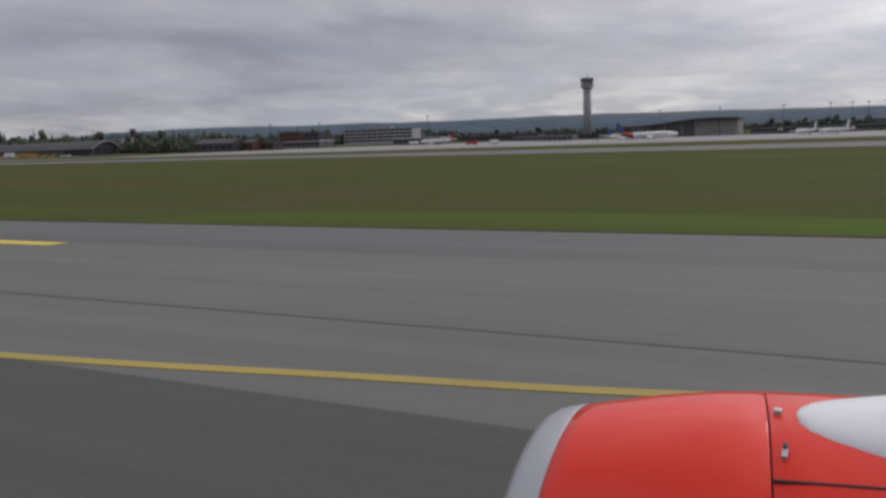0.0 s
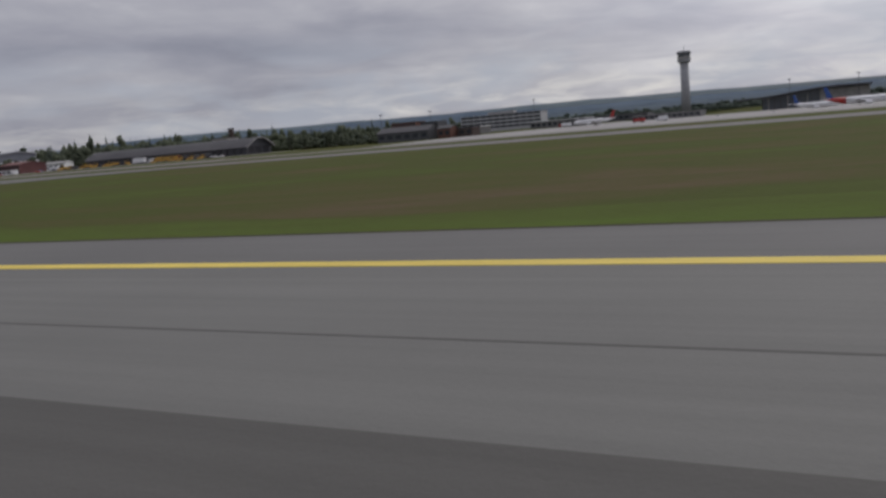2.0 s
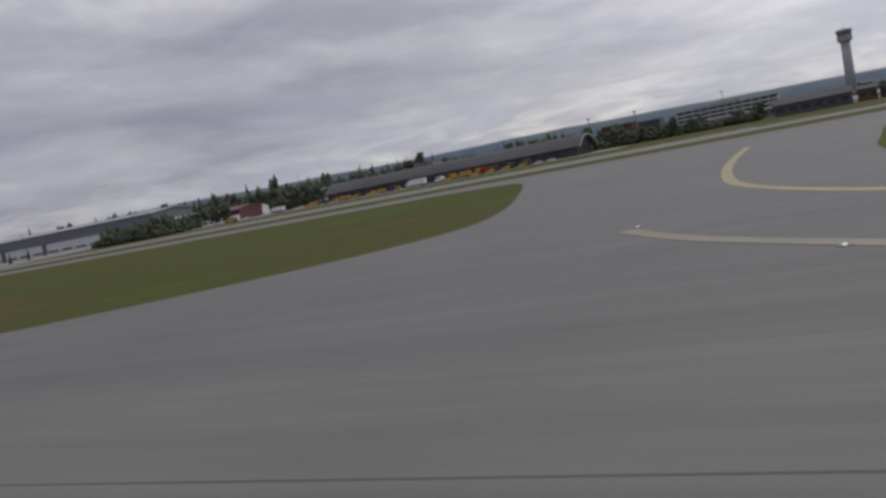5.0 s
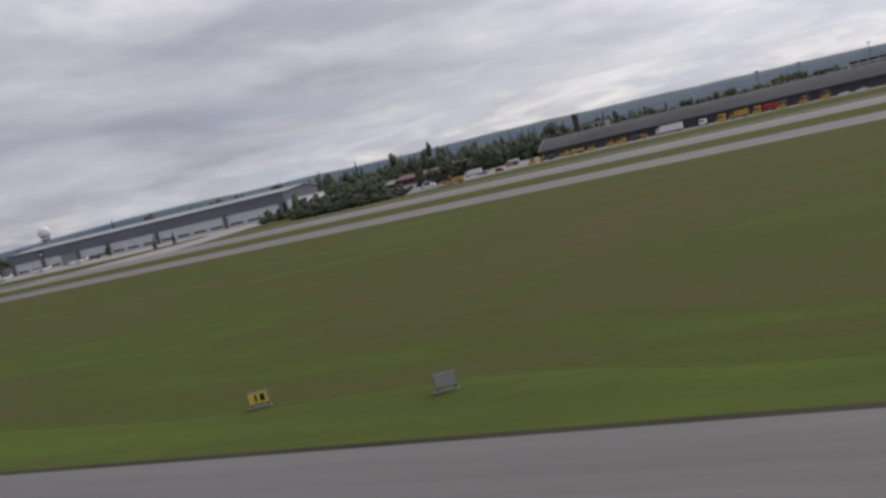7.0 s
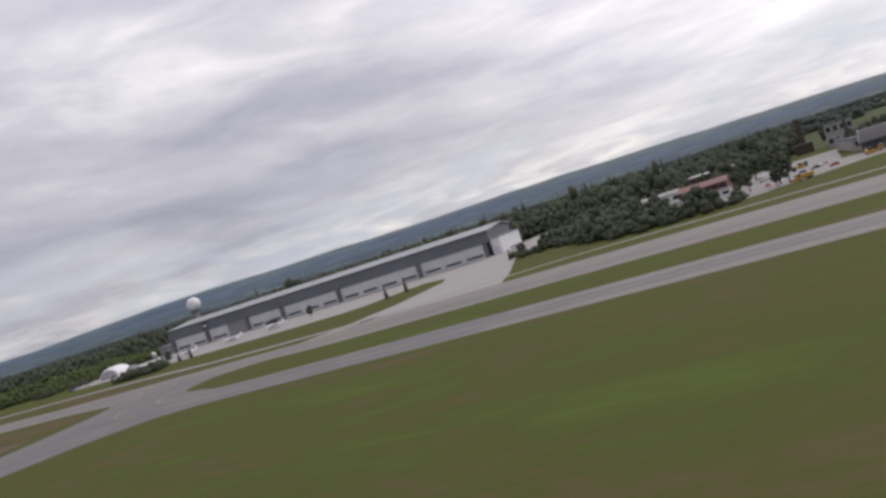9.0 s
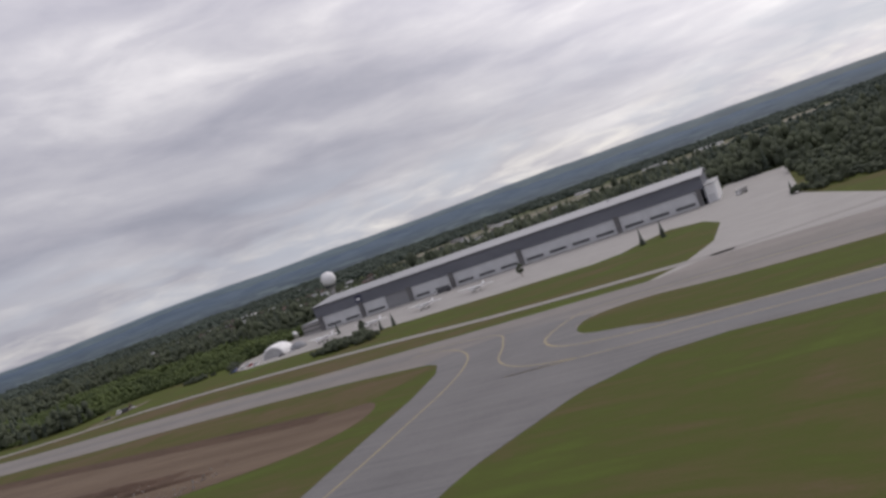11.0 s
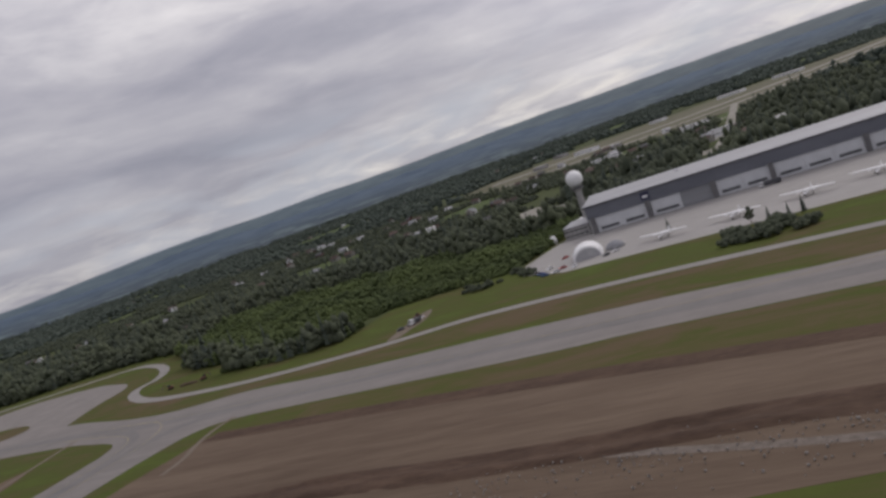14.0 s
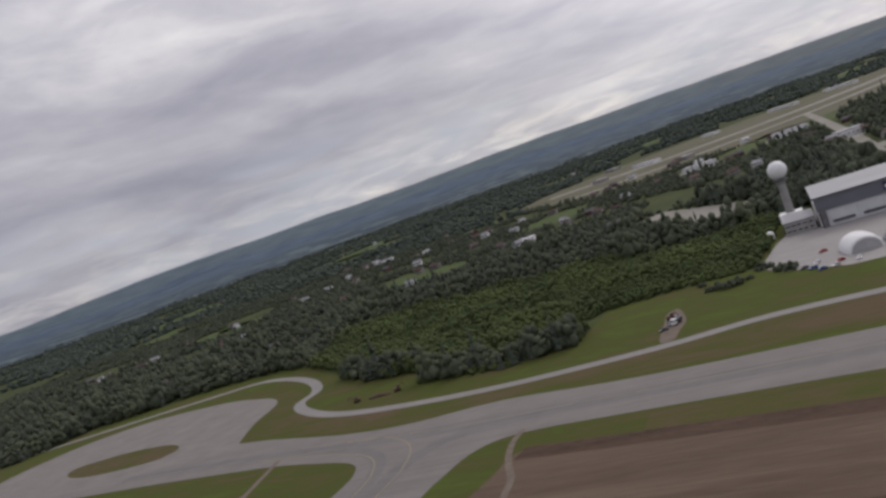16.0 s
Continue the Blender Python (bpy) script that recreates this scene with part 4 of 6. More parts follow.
tagged(scatter_mesh("far_wood", SMALL_CROWNS, np.stack([px, py], 1)[ok], np.stack([10.5 + 0 * hh, hh * 0.6], 1)[ok], LEAF_FAR, 0.25, 62, 0.6), "distant dark woods tinted by haze, up to the horizon", "wood", kind="stuff")

# low wooded hills before the far ridges
bm = bmesh.new()
rows = []
for i in range(13):
    rad = 5000 + i * 260
    row = []
    for j in range(481):
        a = radians(-30 + j * 0.3125)
        up, deg = min(1.0, i / 11) ** 1.35, math.degrees(a)
        crest = 180 - 18 / (1 + math.exp((deg - 9) / 3)) + 14 * math.exp(-((deg - 22) / 9) ** 2) - 14 * math.exp(-((deg - 8) / 8) ** 2) + 46 * math.exp(-((deg - 44) / 2.8) ** 2) + 24 * math.exp(-((deg - 27) / 9) ** 2) + 12 * math.exp(-((deg - 6) / 7) ** 2) - 14 * math.exp(-((deg - 51) / 3) ** 2)
        h = up * (0.72 * crest + 16 * noise.noise((a * 17, i * 0.7, 4.1)) + 12 * noise.noise((a * 55, i * 1.3, 9.0)) + 5 * noise.noise((a * 170, i * 2.1, 5.0))) + 26 * min(1, i / 3) * noise.noise((a * 9.0, i * 0.5, 1.7)) * (1 - up)
        row.append(bm.verts.new((rad * math.cos(a), 600 + rad * math.sin(a), max(0.0, h) - 0.2)))
    rows.append(row)
for p, q in zip(rows, rows[1:]):
    for j in range(480):
        bm.faces.new((p[j], q[j], q[j + 1], p[j + 1]))


def hill_material():
    """Wooded slopes with open fields scattered over their lower parts, all in haze-blued colours."""
    m = bpy.data.materials.new("hazed_wooded_hillside")
    m.use_nodes = True
    n = Nodes(m.node_tree)
    at_ = n.add("ShaderNodeTexCoord").outputs["Object"]
    # distance haze is mixed into these blues; the lower slopes are kept darker
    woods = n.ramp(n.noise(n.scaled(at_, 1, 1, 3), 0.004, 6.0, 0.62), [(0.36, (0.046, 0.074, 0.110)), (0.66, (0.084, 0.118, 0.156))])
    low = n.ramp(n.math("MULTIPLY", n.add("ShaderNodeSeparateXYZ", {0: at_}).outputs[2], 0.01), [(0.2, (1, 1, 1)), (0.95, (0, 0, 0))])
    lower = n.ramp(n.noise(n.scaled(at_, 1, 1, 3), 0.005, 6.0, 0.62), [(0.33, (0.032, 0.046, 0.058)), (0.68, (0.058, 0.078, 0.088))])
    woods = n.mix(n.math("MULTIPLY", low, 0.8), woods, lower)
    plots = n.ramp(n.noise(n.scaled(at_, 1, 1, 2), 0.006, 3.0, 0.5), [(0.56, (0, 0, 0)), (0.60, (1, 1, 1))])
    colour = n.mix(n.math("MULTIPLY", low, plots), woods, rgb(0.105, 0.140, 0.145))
    p = n.add("ShaderNodeBsdfPrincipled", {"Base Color": colour, "Roughness": 0.95, "Specular IOR Level": 0.15})
    n.add("ShaderNodeOutputMaterial", {"Surface": p.outputs[0]})
    return m


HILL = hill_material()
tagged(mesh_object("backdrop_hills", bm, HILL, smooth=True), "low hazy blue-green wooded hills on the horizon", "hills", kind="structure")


def broadleaf(x, y, height, seed, label, group=""):
    r = random.Random(seed)
    t = thing("tree", label, "tree", x, y, 0, r.uniform(0, 360), group)
    bm = bmesh.new()
    lathe(bm, [(-0.1, height * 0.035), (height * 0.12, height * 0.026), (height * 0.45, height * 0.018), (height * 0.75, height * 0.006)], 8)
    part("trunk", bm, BARK, t)
    for k in range(4):
        bm = bmesh.new()
        lathe(bm, [(0, height * 0.013), (height * 0.28, height * 0.004)], 6)
        bm.transform(Matrix.Translation((0, 0, height * (0.28 + 0.09 * k))) @ pose(0, 0, 0, 0, 45, k * 95))
        part("limb", bm, BARK, t)
    n = 46
    bm = bmesh.new()
    for i in range(n):
        a, u = r.uniform(0, 6.28), r.random()
        z = height * (0.3 + 0.66 * u)
        rad = height * 0.27 * math.sin(math.pi * (0.18 + 0.78 * u)) * math.sqrt(r.random()) * r.uniform(0.8, 1.2)
        s = height * r.uniform(0.055, 0.105)
        bmesh.ops.create_icosphere(bm, subdivisions=1, radius=s, matrix=Matrix.Translation((rad * math.cos(a), rad * math.sin(a), z)) @ Euler((r.random() * 6, r.random() * 6, 0)).to_matrix().to_4x4())
    for v in bm.verts:
        v.co += V((r.uniform(-1, 1), r.uniform(-1, 1), r.uniform(-1, 1))) * height * 0.022
    part("crown", bm, LEAF, t)
    return t


def spruce(x, y, height, seed, label, group=""):
    r = random.Random(seed)
    t = thing("tree", label, "tree", x, y, 0, r.uniform(0, 360), group)
    bm = bmesh.new()
    lathe(bm, [(-0.1, height * 0.022), (height * 0.5, height * 0.013), (height * 0.97, height * 0.002)], 8)
    part("trunk", bm, BARK, t)
    bm = bmesh.new()
    tiers = 13
    for k in range(tiers):
        u = k / tiers
        z, rad = height * (0.08 + 0.88 * u), height * 0.2 * (1 - u) ** 0.85 + 0.15
        m = 9
        for i in range(m):
            a = 6.2832 * (i + r.random() * 0.7) / m
            l = rad * r.uniform(0.7, 1.12)
            w_ = l * 0.34
            tip = V((l * math.cos(a), l * math.sin(a), z - l * 0.32))
            side = V((-math.sin(a), math.cos(a), 0)) * w_
            root = V((0, 0, z + height * 0.05))
            mid = V((l * 0.55 * math.cos(a), l * 0.55 * math.sin(a), z - 0.02 * height))
            vs = [bm.verts.new(p) for p in (root, mid + side - V((0, 0, l * 0.16)), tip, mid - side - V((0, 0, l * 0.16)), mid + V((0, 0, l * 0.1)))]
            for q in ((0, 1, 4), (1, 2, 4), (2, 3, 4), (3, 0, 4)):
                bm.faces.new([vs[j] for j in q])
    part("crown", bm, NEEDLE, t)
    return t


TREES = [(404, 912, 9, 0), (412, 903, 9.5, 0), (440, 990, 8, 1), (393, 1052, 8, 0), (389, 1058, 7, 0), (384, 1066, 9, 0), (398, 1075, 8, 1), (441, 1120, 8, 0),
         (404, 775, 8, 1), (381, 694, 11, 1), (386, 698, 10, 1), (379, 699, 8.5, 1), (396, 716, 11, 1), (401, 712, 9, 1), (470, 706, 14, 1), (478, 714, 13, 1), (484, 706, 12, 1), (418, 832, 8, 1), (410, 818, 7, 1), (424, 842, 7, 0),
         (559, 543, 17.5, 0), (556, 552, 14, 0), (520, 600, 12, 0), (566, 520, 15, 0), (545, 585, 13, 0), (540, 640, 13, 1), (650, 675, 17, 1),
         (452, 458, 9, 0), (438, 440, 7.5, 1), (447, 482, 10, 1), (446, 408, 9, 1), (449, 413, 8, 0), (444, 450, 10, 1), (441, 466, 9, 1)]
for i, (x, y, hgt, kind) in enumerate(TREES):
    if kind:
        broadleaf(x, y, hgt, 100 + i, "leafy dark green tree standing at the edge of the paving", "single trees")
    else:
        spruce(x, y, hgt, 100 + i, "dark narrow spruce standing beside the paving", "single trees")


def shrub(x, y, size, seed):
    r = random.Random(seed)
    t = thing("bush", "dense dark green bush on the grass beside the apron", "bush", x, y, 0, 0, "bushes")
    bm = bmesh.new()
    for i in range(26):
        a, u = r.uniform(0, 6.28), math.sqrt(r.random())
        z = size * (0.18 + 0.75 * r.random() * (1 - 0.6 * u))
        bmesh.ops.create_icosphere(bm, subdivisions=1, radius=size * r.uniform(0.17, 0.28), matrix=Matrix.Translation((size * 0.8 * u * math.cos(a), size * 0.8 * u * math.sin(a), z)))
    for v in bm.verts:
        v.co += V((r.uniform(-1, 1), r.uniform(-1, 1), r.uniform(-1, 1))) * size * 0.06
    part("foliage", bm, LEAF, t)
    bm = bmesh.new()
    lathe(bm, [(-0.1, size * 0.05), (size * 0.4, size * 0.03)], 7)
    part("stem", bm, BARK, t)


for i in range(22):
    shrub(rng.uniform(357, 379), rng.uniform(1048, 1084), rng.uniform(4.2, 6.4), 300 + i)
for i in range(14):
    shrub(rng.uniform(404, 440), 780 + i * 4.5, rng.uniform(3.0, 5.0), 340 + i)
for i in range(10):
    shrub(rng.uniform(420, 446), 1196 + i * 5, rng.uniform(2.5, 4.5), 370 + i)

# ---------------------------------------------------------------- the large hangar
hangar = thing("aircraft_hangar", "very long hangar with white doors, slate blue fascia and grey roof", "hangar", 526, 893, 0, 3.19)
DOOR_WHITE = material("off_white_hangar_door", (0.50, 0.51, 0.53), (0.62, 0.63, 0.645), 0.15, 0.55)
NAVY = material("navy_sign_panel", (0.012, 0.014, 0.045), (0.02, 0.024, 0.07), 0.3, 0.5)
DOOR_GLASS = material("dusty_door_glazing", (0.060, 0.064, 0.068), (0.105, 0.110, 0.114), 0.3, 0.35)
LEN = 287.0
part("roof", extruded([(-1.2, 17.2), (-1.2, 18.0), (32, 21.2), (54, 18.6), (54, 17.6), (32, 20.2)], "y", -1.5, LEN + 1.5), ROOF_GREY, hangar, "pale grey metal roof")
part("fascia", boxed(-0.6, 0.6, -0.5, LEN + 0.5, 9.6, 17.6), FASCIA, hangar, "slate blue metal fascia over the doors")
part("gutter", boxed(-1.45, -1.0, -1.5, LEN + 1.5, 17.5, 18.15), STEEL_DARK, hangar)
part("eaves_lining", boxed(-1.1, 0.5, -0.4, LEN + 0.4, 17.2, 17.45), STEEL_DARK, hangar)
for y0, y1, clad in ((-0.3, 0.3, FASCIA), (LEN - 0.3, LEN + 0.3, WHITE)):
    part("end_wall", extruded([(0.7, 0), (53, 0), (53, 17.6), (32, 20.1), (0.7, 17.2)], "y", y0, y1), clad, hangar, "clad end wall")
part("end_bay", boxed(2, 50, -7.0, -0.35, 0, 11.0), WHITE, hangar, "lower white end bay")
part("end_bay_roof", boxed(1.6, 50.4, -7.4, -0.35, 11.0, 11.5), ROOF_GREY, hangar)
part("end_bay_door", boxed(1.9, 2.0, -5.5, -1.5, 0, 5), DOOR_WHITE, hangar)
part("back_wall", boxed(53.1, 53.6, 0, LEN, 0, 17.2), WHITE, hangar)
PILLARS = [3.5, 56.0, 124.0, 175.5, 209.0, 249.0, 284.5]
for s in PILLARS:
    part("pillar", boxed(-1.6, 0.9, s - 1.5, s + 1.5, 0, 10.4), CONCRETE_DARK, hangar, "dark grey steel pillar between the doors")
for a, b in zip(PILLARS, PILLARS[1:]):
    n = max(2, round((b - a - 3) / 17.0))
    for k in range(n):
        y0, y1 = a + 1.5 + (b - a - 3) * k / n, a + 1.5 + (b - a - 3) * (k + 1) / n
        grey = abs(a - 209) < 1 and k == 0
        door = part("door", boxed(0.0, 0.35, y0 + 0.08, y1 - 0.08, 0.1, 9.6), ROOF_GREY if grey else DOOR_WHITE, hangar, "grey sliding door" if grey else "tall white sliding door")
        if not grey:
            part("window_strip", boxed(-0.06, 0.0, y0 + 2.2, y1 - 2.2, 1.3, 3.1), DOOR_GLASS, door, "dark window strip")
part("door_rail", boxed(-0.3, 0.4, 0, LEN, 0.0, 0.1), STEEL_DARK, hangar)
for s in (2, 9):
    part("roof_vent", boxed(22, 23.4, 12 + s * 24, 14 + s * 24, 19.2, 20.8, 0.15), ROOF_GREY, hangar)
sign = part("sign_panel", boxed(-0.95, -0.65, 249 - 2.7, 249 + 2.7, 11.4, 16.2), NAVY, hangar, "dark blue sign panel on the fascia")
part("sign_bar", boxed(-1.05, -0.95, 249 - 1.7, 249 + 1.7, 12.8, 14.2), WHITE, sign, "plain white bar")

annex = thing("annex", "low pale grey office block beside the hangar", "building", 512, 1182, 0, 3.19)
part("wall", boxed(4, 34, 0, 17, 0, 7.2), CONCRETE, annex)
part("roof", boxed(3.5, 34.5, -0.5, 17.5, 7.2, 7.7), ROOF_GREY, annex)
for k in range(5):
    part("window", boxed(3.9, 4.0, 1.4 + k * 3.2, 3.6 + k * 3.2, 4.6, 5.4), GLASS, annex)
    part("window", boxed(3.9, 4.0, 1.4 + k * 3.2, 3.6 + k * 3.2, 1.6, 2.4), GLASS, annex)

radome = thing("radome_tower", "white radar dome on a tall concrete column", "radar tower", 566.7, 1196.2)
part("column", lathe(bmesh.new(), [(0, 3.2), (8, 2.6), (24, 2.3), (26.5, 3.6)], 20), CONCRETE, radome, "pale concrete column")
part("platform", lathe(bmesh.new(), [(26.5, 4.6), (27.4, 4.6)], 24), STEEL_DARK, radome)
part("railing", lathe(bmesh.new(), [(28.3, 4.6), (28.4, 4.65), (28.5, 4.6)], 24), STEEL_DARK, radome)
bm = bmesh.new()
bmesh.ops.create_icosphere(bm, subdivisions=4, radius=6.0, matrix=Matrix.Translation((0, 0, 33.6)))
bmesh.ops.bisect_plane(bm, geom=list(bm.verts) + list(bm.edges) + list(bm.faces), plane_co=(0, 0, 28.2), plane_no=(0, 0, -1), clear_outer=True)
part("dome", bm, MEMBRANE, radome, "white spherical radar cover", True)
part("base_block", boxed(-6, 6, -7, 7, 0, 5.5), WHITE, radome)

tank = thing("white_tank", "small white domed tank on a low concrete ring", "tank", 516, 1208)
part("ring", lathe(bmesh.new(), [(0, 2.5), (0.8, 2.5), (0.8, 2.2)], 20), CONCRETE, tank)
part("shell", lathe(bmesh.new(), [(0.7, 2.3), (3.4, 2.3), (4.8, 1.7), (5.5, 0.7), (5.6, 0.05)], 24), MEMBRANE, tank, "white rounded shell", True)
part("hatch", boxed(-2.5, -2.2, -0.5, 0.5, 1.0, 2.4), CONCRETE_DARK, tank)

PALE_FABRIC = material("pale_grey_fabric", (0.34, 0.34, 0.35), (0.46, 0.46, 0.465), 0.3, 0.8)
tent = thing("dome_tent", "white rounded fabric hangar tent with grey ends", "tent", 434, 1164, 0, -76)
TR, TL, TH = 8.6, 9.0, 7.4
bm, rows = bmesh.new(), []
for i in range(13):
    v = -1 + 2 * i / 12
    row = []
    for j in range(15):
        a = math.pi * j / 14
        k = (1 - abs(v) ** 4 * 0.12)
        row.append(bm.verts.new((TR * k * math.cos(a), TL * v, TH * k * math.sin(a))))
    rows.append(row)
for p, q in zip(rows, rows[1:]):
    for j in range(14):
        bm.faces.new((p[j], q[j], q[j + 1], p[j + 1]))
bm.faces.new(rows[0])
bm.faces.new(rows[-1])
bmesh.ops.recalc_face_normals(bm, faces=bm.faces)
part("membrane", bm, MEMBRANE, tent)
for i in range(1, 12, 2):
    v = -1 + 2 * i / 12
    k = 1 - abs(v) ** 4 * 0.12
    bm = bmesh.new()
    pts = [((TR + 0.1) * k * math.cos(math.pi * j / 14), (TH + 0.1) * k * math.sin(math.pi * j / 14)) for j in range(15)]
    inner = [(x * 0.985, z * 0.985) for x, z in pts]
    for (a, b), (c, d) in zip(zip(pts, inner), zip(pts[1:], inner[1:])):
        for y0 in (-0.12, 0.12):
            bm.faces.new([bm.verts.new((p[0], TL * v + y0, p[1])) for p in (a, b, d, c)])
        bm.faces.new([bm.verts.new((p[0], TL * v + y0, p[1])) for p, y0 in ((a, -0.12), (c, -0.12), (c, 0.12), (a, 0.12))])
    part("rib", bm, MEMBRANE, tent)
part("end_panel", extruded([(TR * 0.80 * math.cos(math.pi * j / 14), TH * 0.76 * math.sin(math.pi * j / 14)) for j in range(15)], "y", -TL - 0.3, -TL - 0.05), PALE_FABRIC, tent, "pale grey fabric end panel")

# ---------------------------------------------------------------- the vehicle depot with its vaulted roof
depot = thing("vehicle_depot", "long low depot with a grey vaulted roof and dark bays", "depot", 418.1, 495.4, 0, -7.5)
DL = 168.0
PIER_GREY = material("dark_bay_concrete", (0.07, 0.07, 0.078), (0.11, 0.11, 0.118), 0.3, 0.85)
arch = [(-1.0 + 24 * k / 16, 5.0 + 5.6 * math.sin(math.pi * k / 16)) for k in range(17)]
part("roof", extruded(arch + [(x, z - 0.6) for x, z in arch[::-1]], "y", -2.5, DL + 1), ROOF_FELT, depot, "weathered grey vaulted roof")
part("roof_edge", extruded([(x, z + 0.12) for x, z in arch] + [(x, z - 0.75) for x, z in arch[::-1]], "y", -3.0, -2.5), CONCRETE, depot, "pale rim of the roof's end arch")
part("end_wall", extruded([(0.2, 0), (22, 0)] + [(x, z - 0.65) for x, z in arch[::-1][1:-1]], "y", -0.2, 0.2), STEEL_DARK, depot)
part("end_wall", extruded([(0.2, 0), (22, 0)] + [(x, z - 0.65) for x, z in arch[::-1][1:-1]], "y", DL - 0.4, DL), CONCRETE, depot, "pale concrete end wall")
part("roof_edge", extruded([(x, z + 0.12) for x, z in arch] + [(x, z - 0.75) for x, z in arch[::-1]], "y", DL + 1, DL + 1.5), CONCRETE, depot, "pale rim of the roof's end arch")
part("gable_door", boxed(8.5, 13.5, DL, DL + 0.1, 0, 5.2), DARK, depot)
part("back_wall", boxed(21.6, 22, 0, DL, 0, 4.8), CONCRETE_DARK, depot)
part("lintel", boxed(0.0, 0.8, 0, DL, 4.3, 5.0), PIER_GREY, depot)
NB = 28
for k in range(NB + 1):
    part("pillar", boxed(0.3, 0.9, k * DL / NB - 0.6, k * DL / NB + 0.6, 0, 4.3), PIER_GREY, depot, "dark concrete pillar between bays")
for k in range(NB):
    part("bay_door", boxed(1.1, 1.3, k * DL / NB + 0.7, (k + 1) * DL / NB - 0.7, 0, 4.3), STEEL_DARK, depot, "dark bay door")
for k in range(3):
    part("gable_door", boxed(2.5 + k * 6, 7.5 + k * 6, -0.3, -0.2, 0, 5.0), DARK, depot)

STACK = material("sooty_brick", (0.060, 0.046, 0.042), (0.105, 0.082, 0.075), 0.6, 0.9)
chimney = thing("chimney", "square dark brick chimney above a low boiler house", "chimney", 636.8, 690.5)
part("stack", extruded([(-1.9, -1.9), (1.9, -1.9), (1.9, 1.9), (-1.9, 1.9)], "z", 0, 24), STACK, chimney)
part("cap", boxed(-2.2, 2.2, -2.2, 2.2, 24, 24.7), CONCRETE_DARK, chimney)
part("boiler_house", boxed(-11, -3, -6, 6, 0, 6.5), STACK, chimney, "red-brown brick boiler house")
part("boiler_roof", boxed(-11.4, -2.6, -6.4, 6.4, 6.5, 7.0), ROOF_FELT, chimney)


def plain_building(name, label, x, y, sx, sy, h, wall, roof, turn=0.0, rows=1, cols=8, gable=0.0, category="building", pane=0.42):
    """A building with a wall, a flat or gabled roof and its windows on the side that faces the field."""
    t = thing(name, label, category, x, y, 0, turn)
    part("wall", boxed(-sx / 2, sx / 2, -sy / 2, sy / 2, 0, h), wall, t)
    if gable:
        part("roof", extruded([(-sx / 2 - 0.5, h - 0.1), (0, h + gable), (sx / 2 + 0.5, h - 0.1), (sx / 2 + 0.5, h + 0.25), (0, h + gable + 0.35), (-sx / 2 - 0.5, h + 0.25)], "y", -sy / 2 - 0.5, sy / 2 + 0.5), roof, t)
        for e in (-1, 1):
            part("gable", extruded([(-sx / 2, h), (sx / 2, h), (0, h + gable)], "y", e * sy / 2 - 0.1, e * sy / 2 + 0.1), wall, t)
    else:
        part("roof", boxed(-sx / 2 - 0.4, sx / 2 + 0.4, -sy / 2 - 0.4, sy / 2 + 0.4, h, h + 0.5), roof, t)
    for r in range(rows):
        for c in range(cols):
            w_ = sy / cols
            z0 = h * (r + 0.35) / rows
            part("window", boxed(-sx / 2 - 0.08, -sx / 2, -sy / 2 + w_ * (c + 0.2), -sy / 2 + w_ * (c + 0.8), z0, z0 + h / rows * pane), GLASS, t)
    return t


plain_building("storage_shed", "low dark shed with a grey gabled roof beside the taxiway", 428, 384, 14, 33, 5.2, STEEL_DARK, ROOF_FELT, gable=2.8, cols=6, category="shed")
plain_building("storage_shed", "small red-brown shed beside the larger shed", 433, 361, 10, 8, 5.4, BRICK, ROOF_FELT, gable=1.5, cols=2, category="shed")
plain_building("storage_shed", "flat dark brown shed behind the apron fence", 440, 351, 10, 9, 4.8, STACK, ROOF_FELT, cols=2, category="shed")
RED_ROOF = material("red_brown_sheet_roof", (0.120, 0.052, 0.047), (0.180, 0.080, 0.070), 0.3, 0.75, stretch=(1, 0.3, 1))
plain_building("workshop", "maroon workshop with a low red-brown roof", 442, 736, 24, 24, 6.8, RED_WALL, RED_ROOF, rows=2, cols=6, gable=2.0, category="workshop")
plain_building("workshop", "maroon workshop wing with a white roof", 545, 743, 14, 27, 9.6, RED_WALL, WHITE, rows=2, cols=7, category="workshop")
plain_building("white_store", "low white lean-to store along the workshop", 424, 735, 6, 26, 3.2, WHITE, CONCRETE, cols=5, category="store")
plain_building("white_store", "long white store with a pale roof between dark trees", 502, 770, 12, 22, 5.5, WHITE, CONCRETE, 12, cols=4, gable=1.6, category="store")
plain_building("cottage", "small brick cottage with a pale roof between dark trees", 500, 788, 9, 9, 5, BRICK, CONCRETE, cols=2, gable=2.0, category="house")
plain_building("garage_block", "low pale garage block behind the depot's end", 505, 662, 62, 13, 6.2, CONCRETE, ROOF_FELT, 6, cols=2, category="garage")
plain_building("barracks", "pale concrete block with a flat roof behind the depot", 600, 667, 16, 17, 15, CONCRETE, ROOF_FELT, rows=2, cols=4)
plain_building("brick_block", "red brick block above the trees", 713, 538, 20, 26, 15, BRICK, ROOF_FELT, rows=3, cols=10)
plain_building("brick_block", "dark grey block above the trees", 716, 512, 20, 18, 13.5, STEEL_DARK, ROOF_FELT, rows=3, cols=5)
plain_building("low_hall", "low pale hall with a flat roof beside the apron", 560, 419, 20, 54, 5, CONCRETE_DARK, WHITE, cols=12, category="hall")
plain_building("low_hall", "low grey hall with a flat roof beside the apron", 700, 380, 24, 50, 6, CONCRETE_DARK, WHITE, cols=10, category="hall")

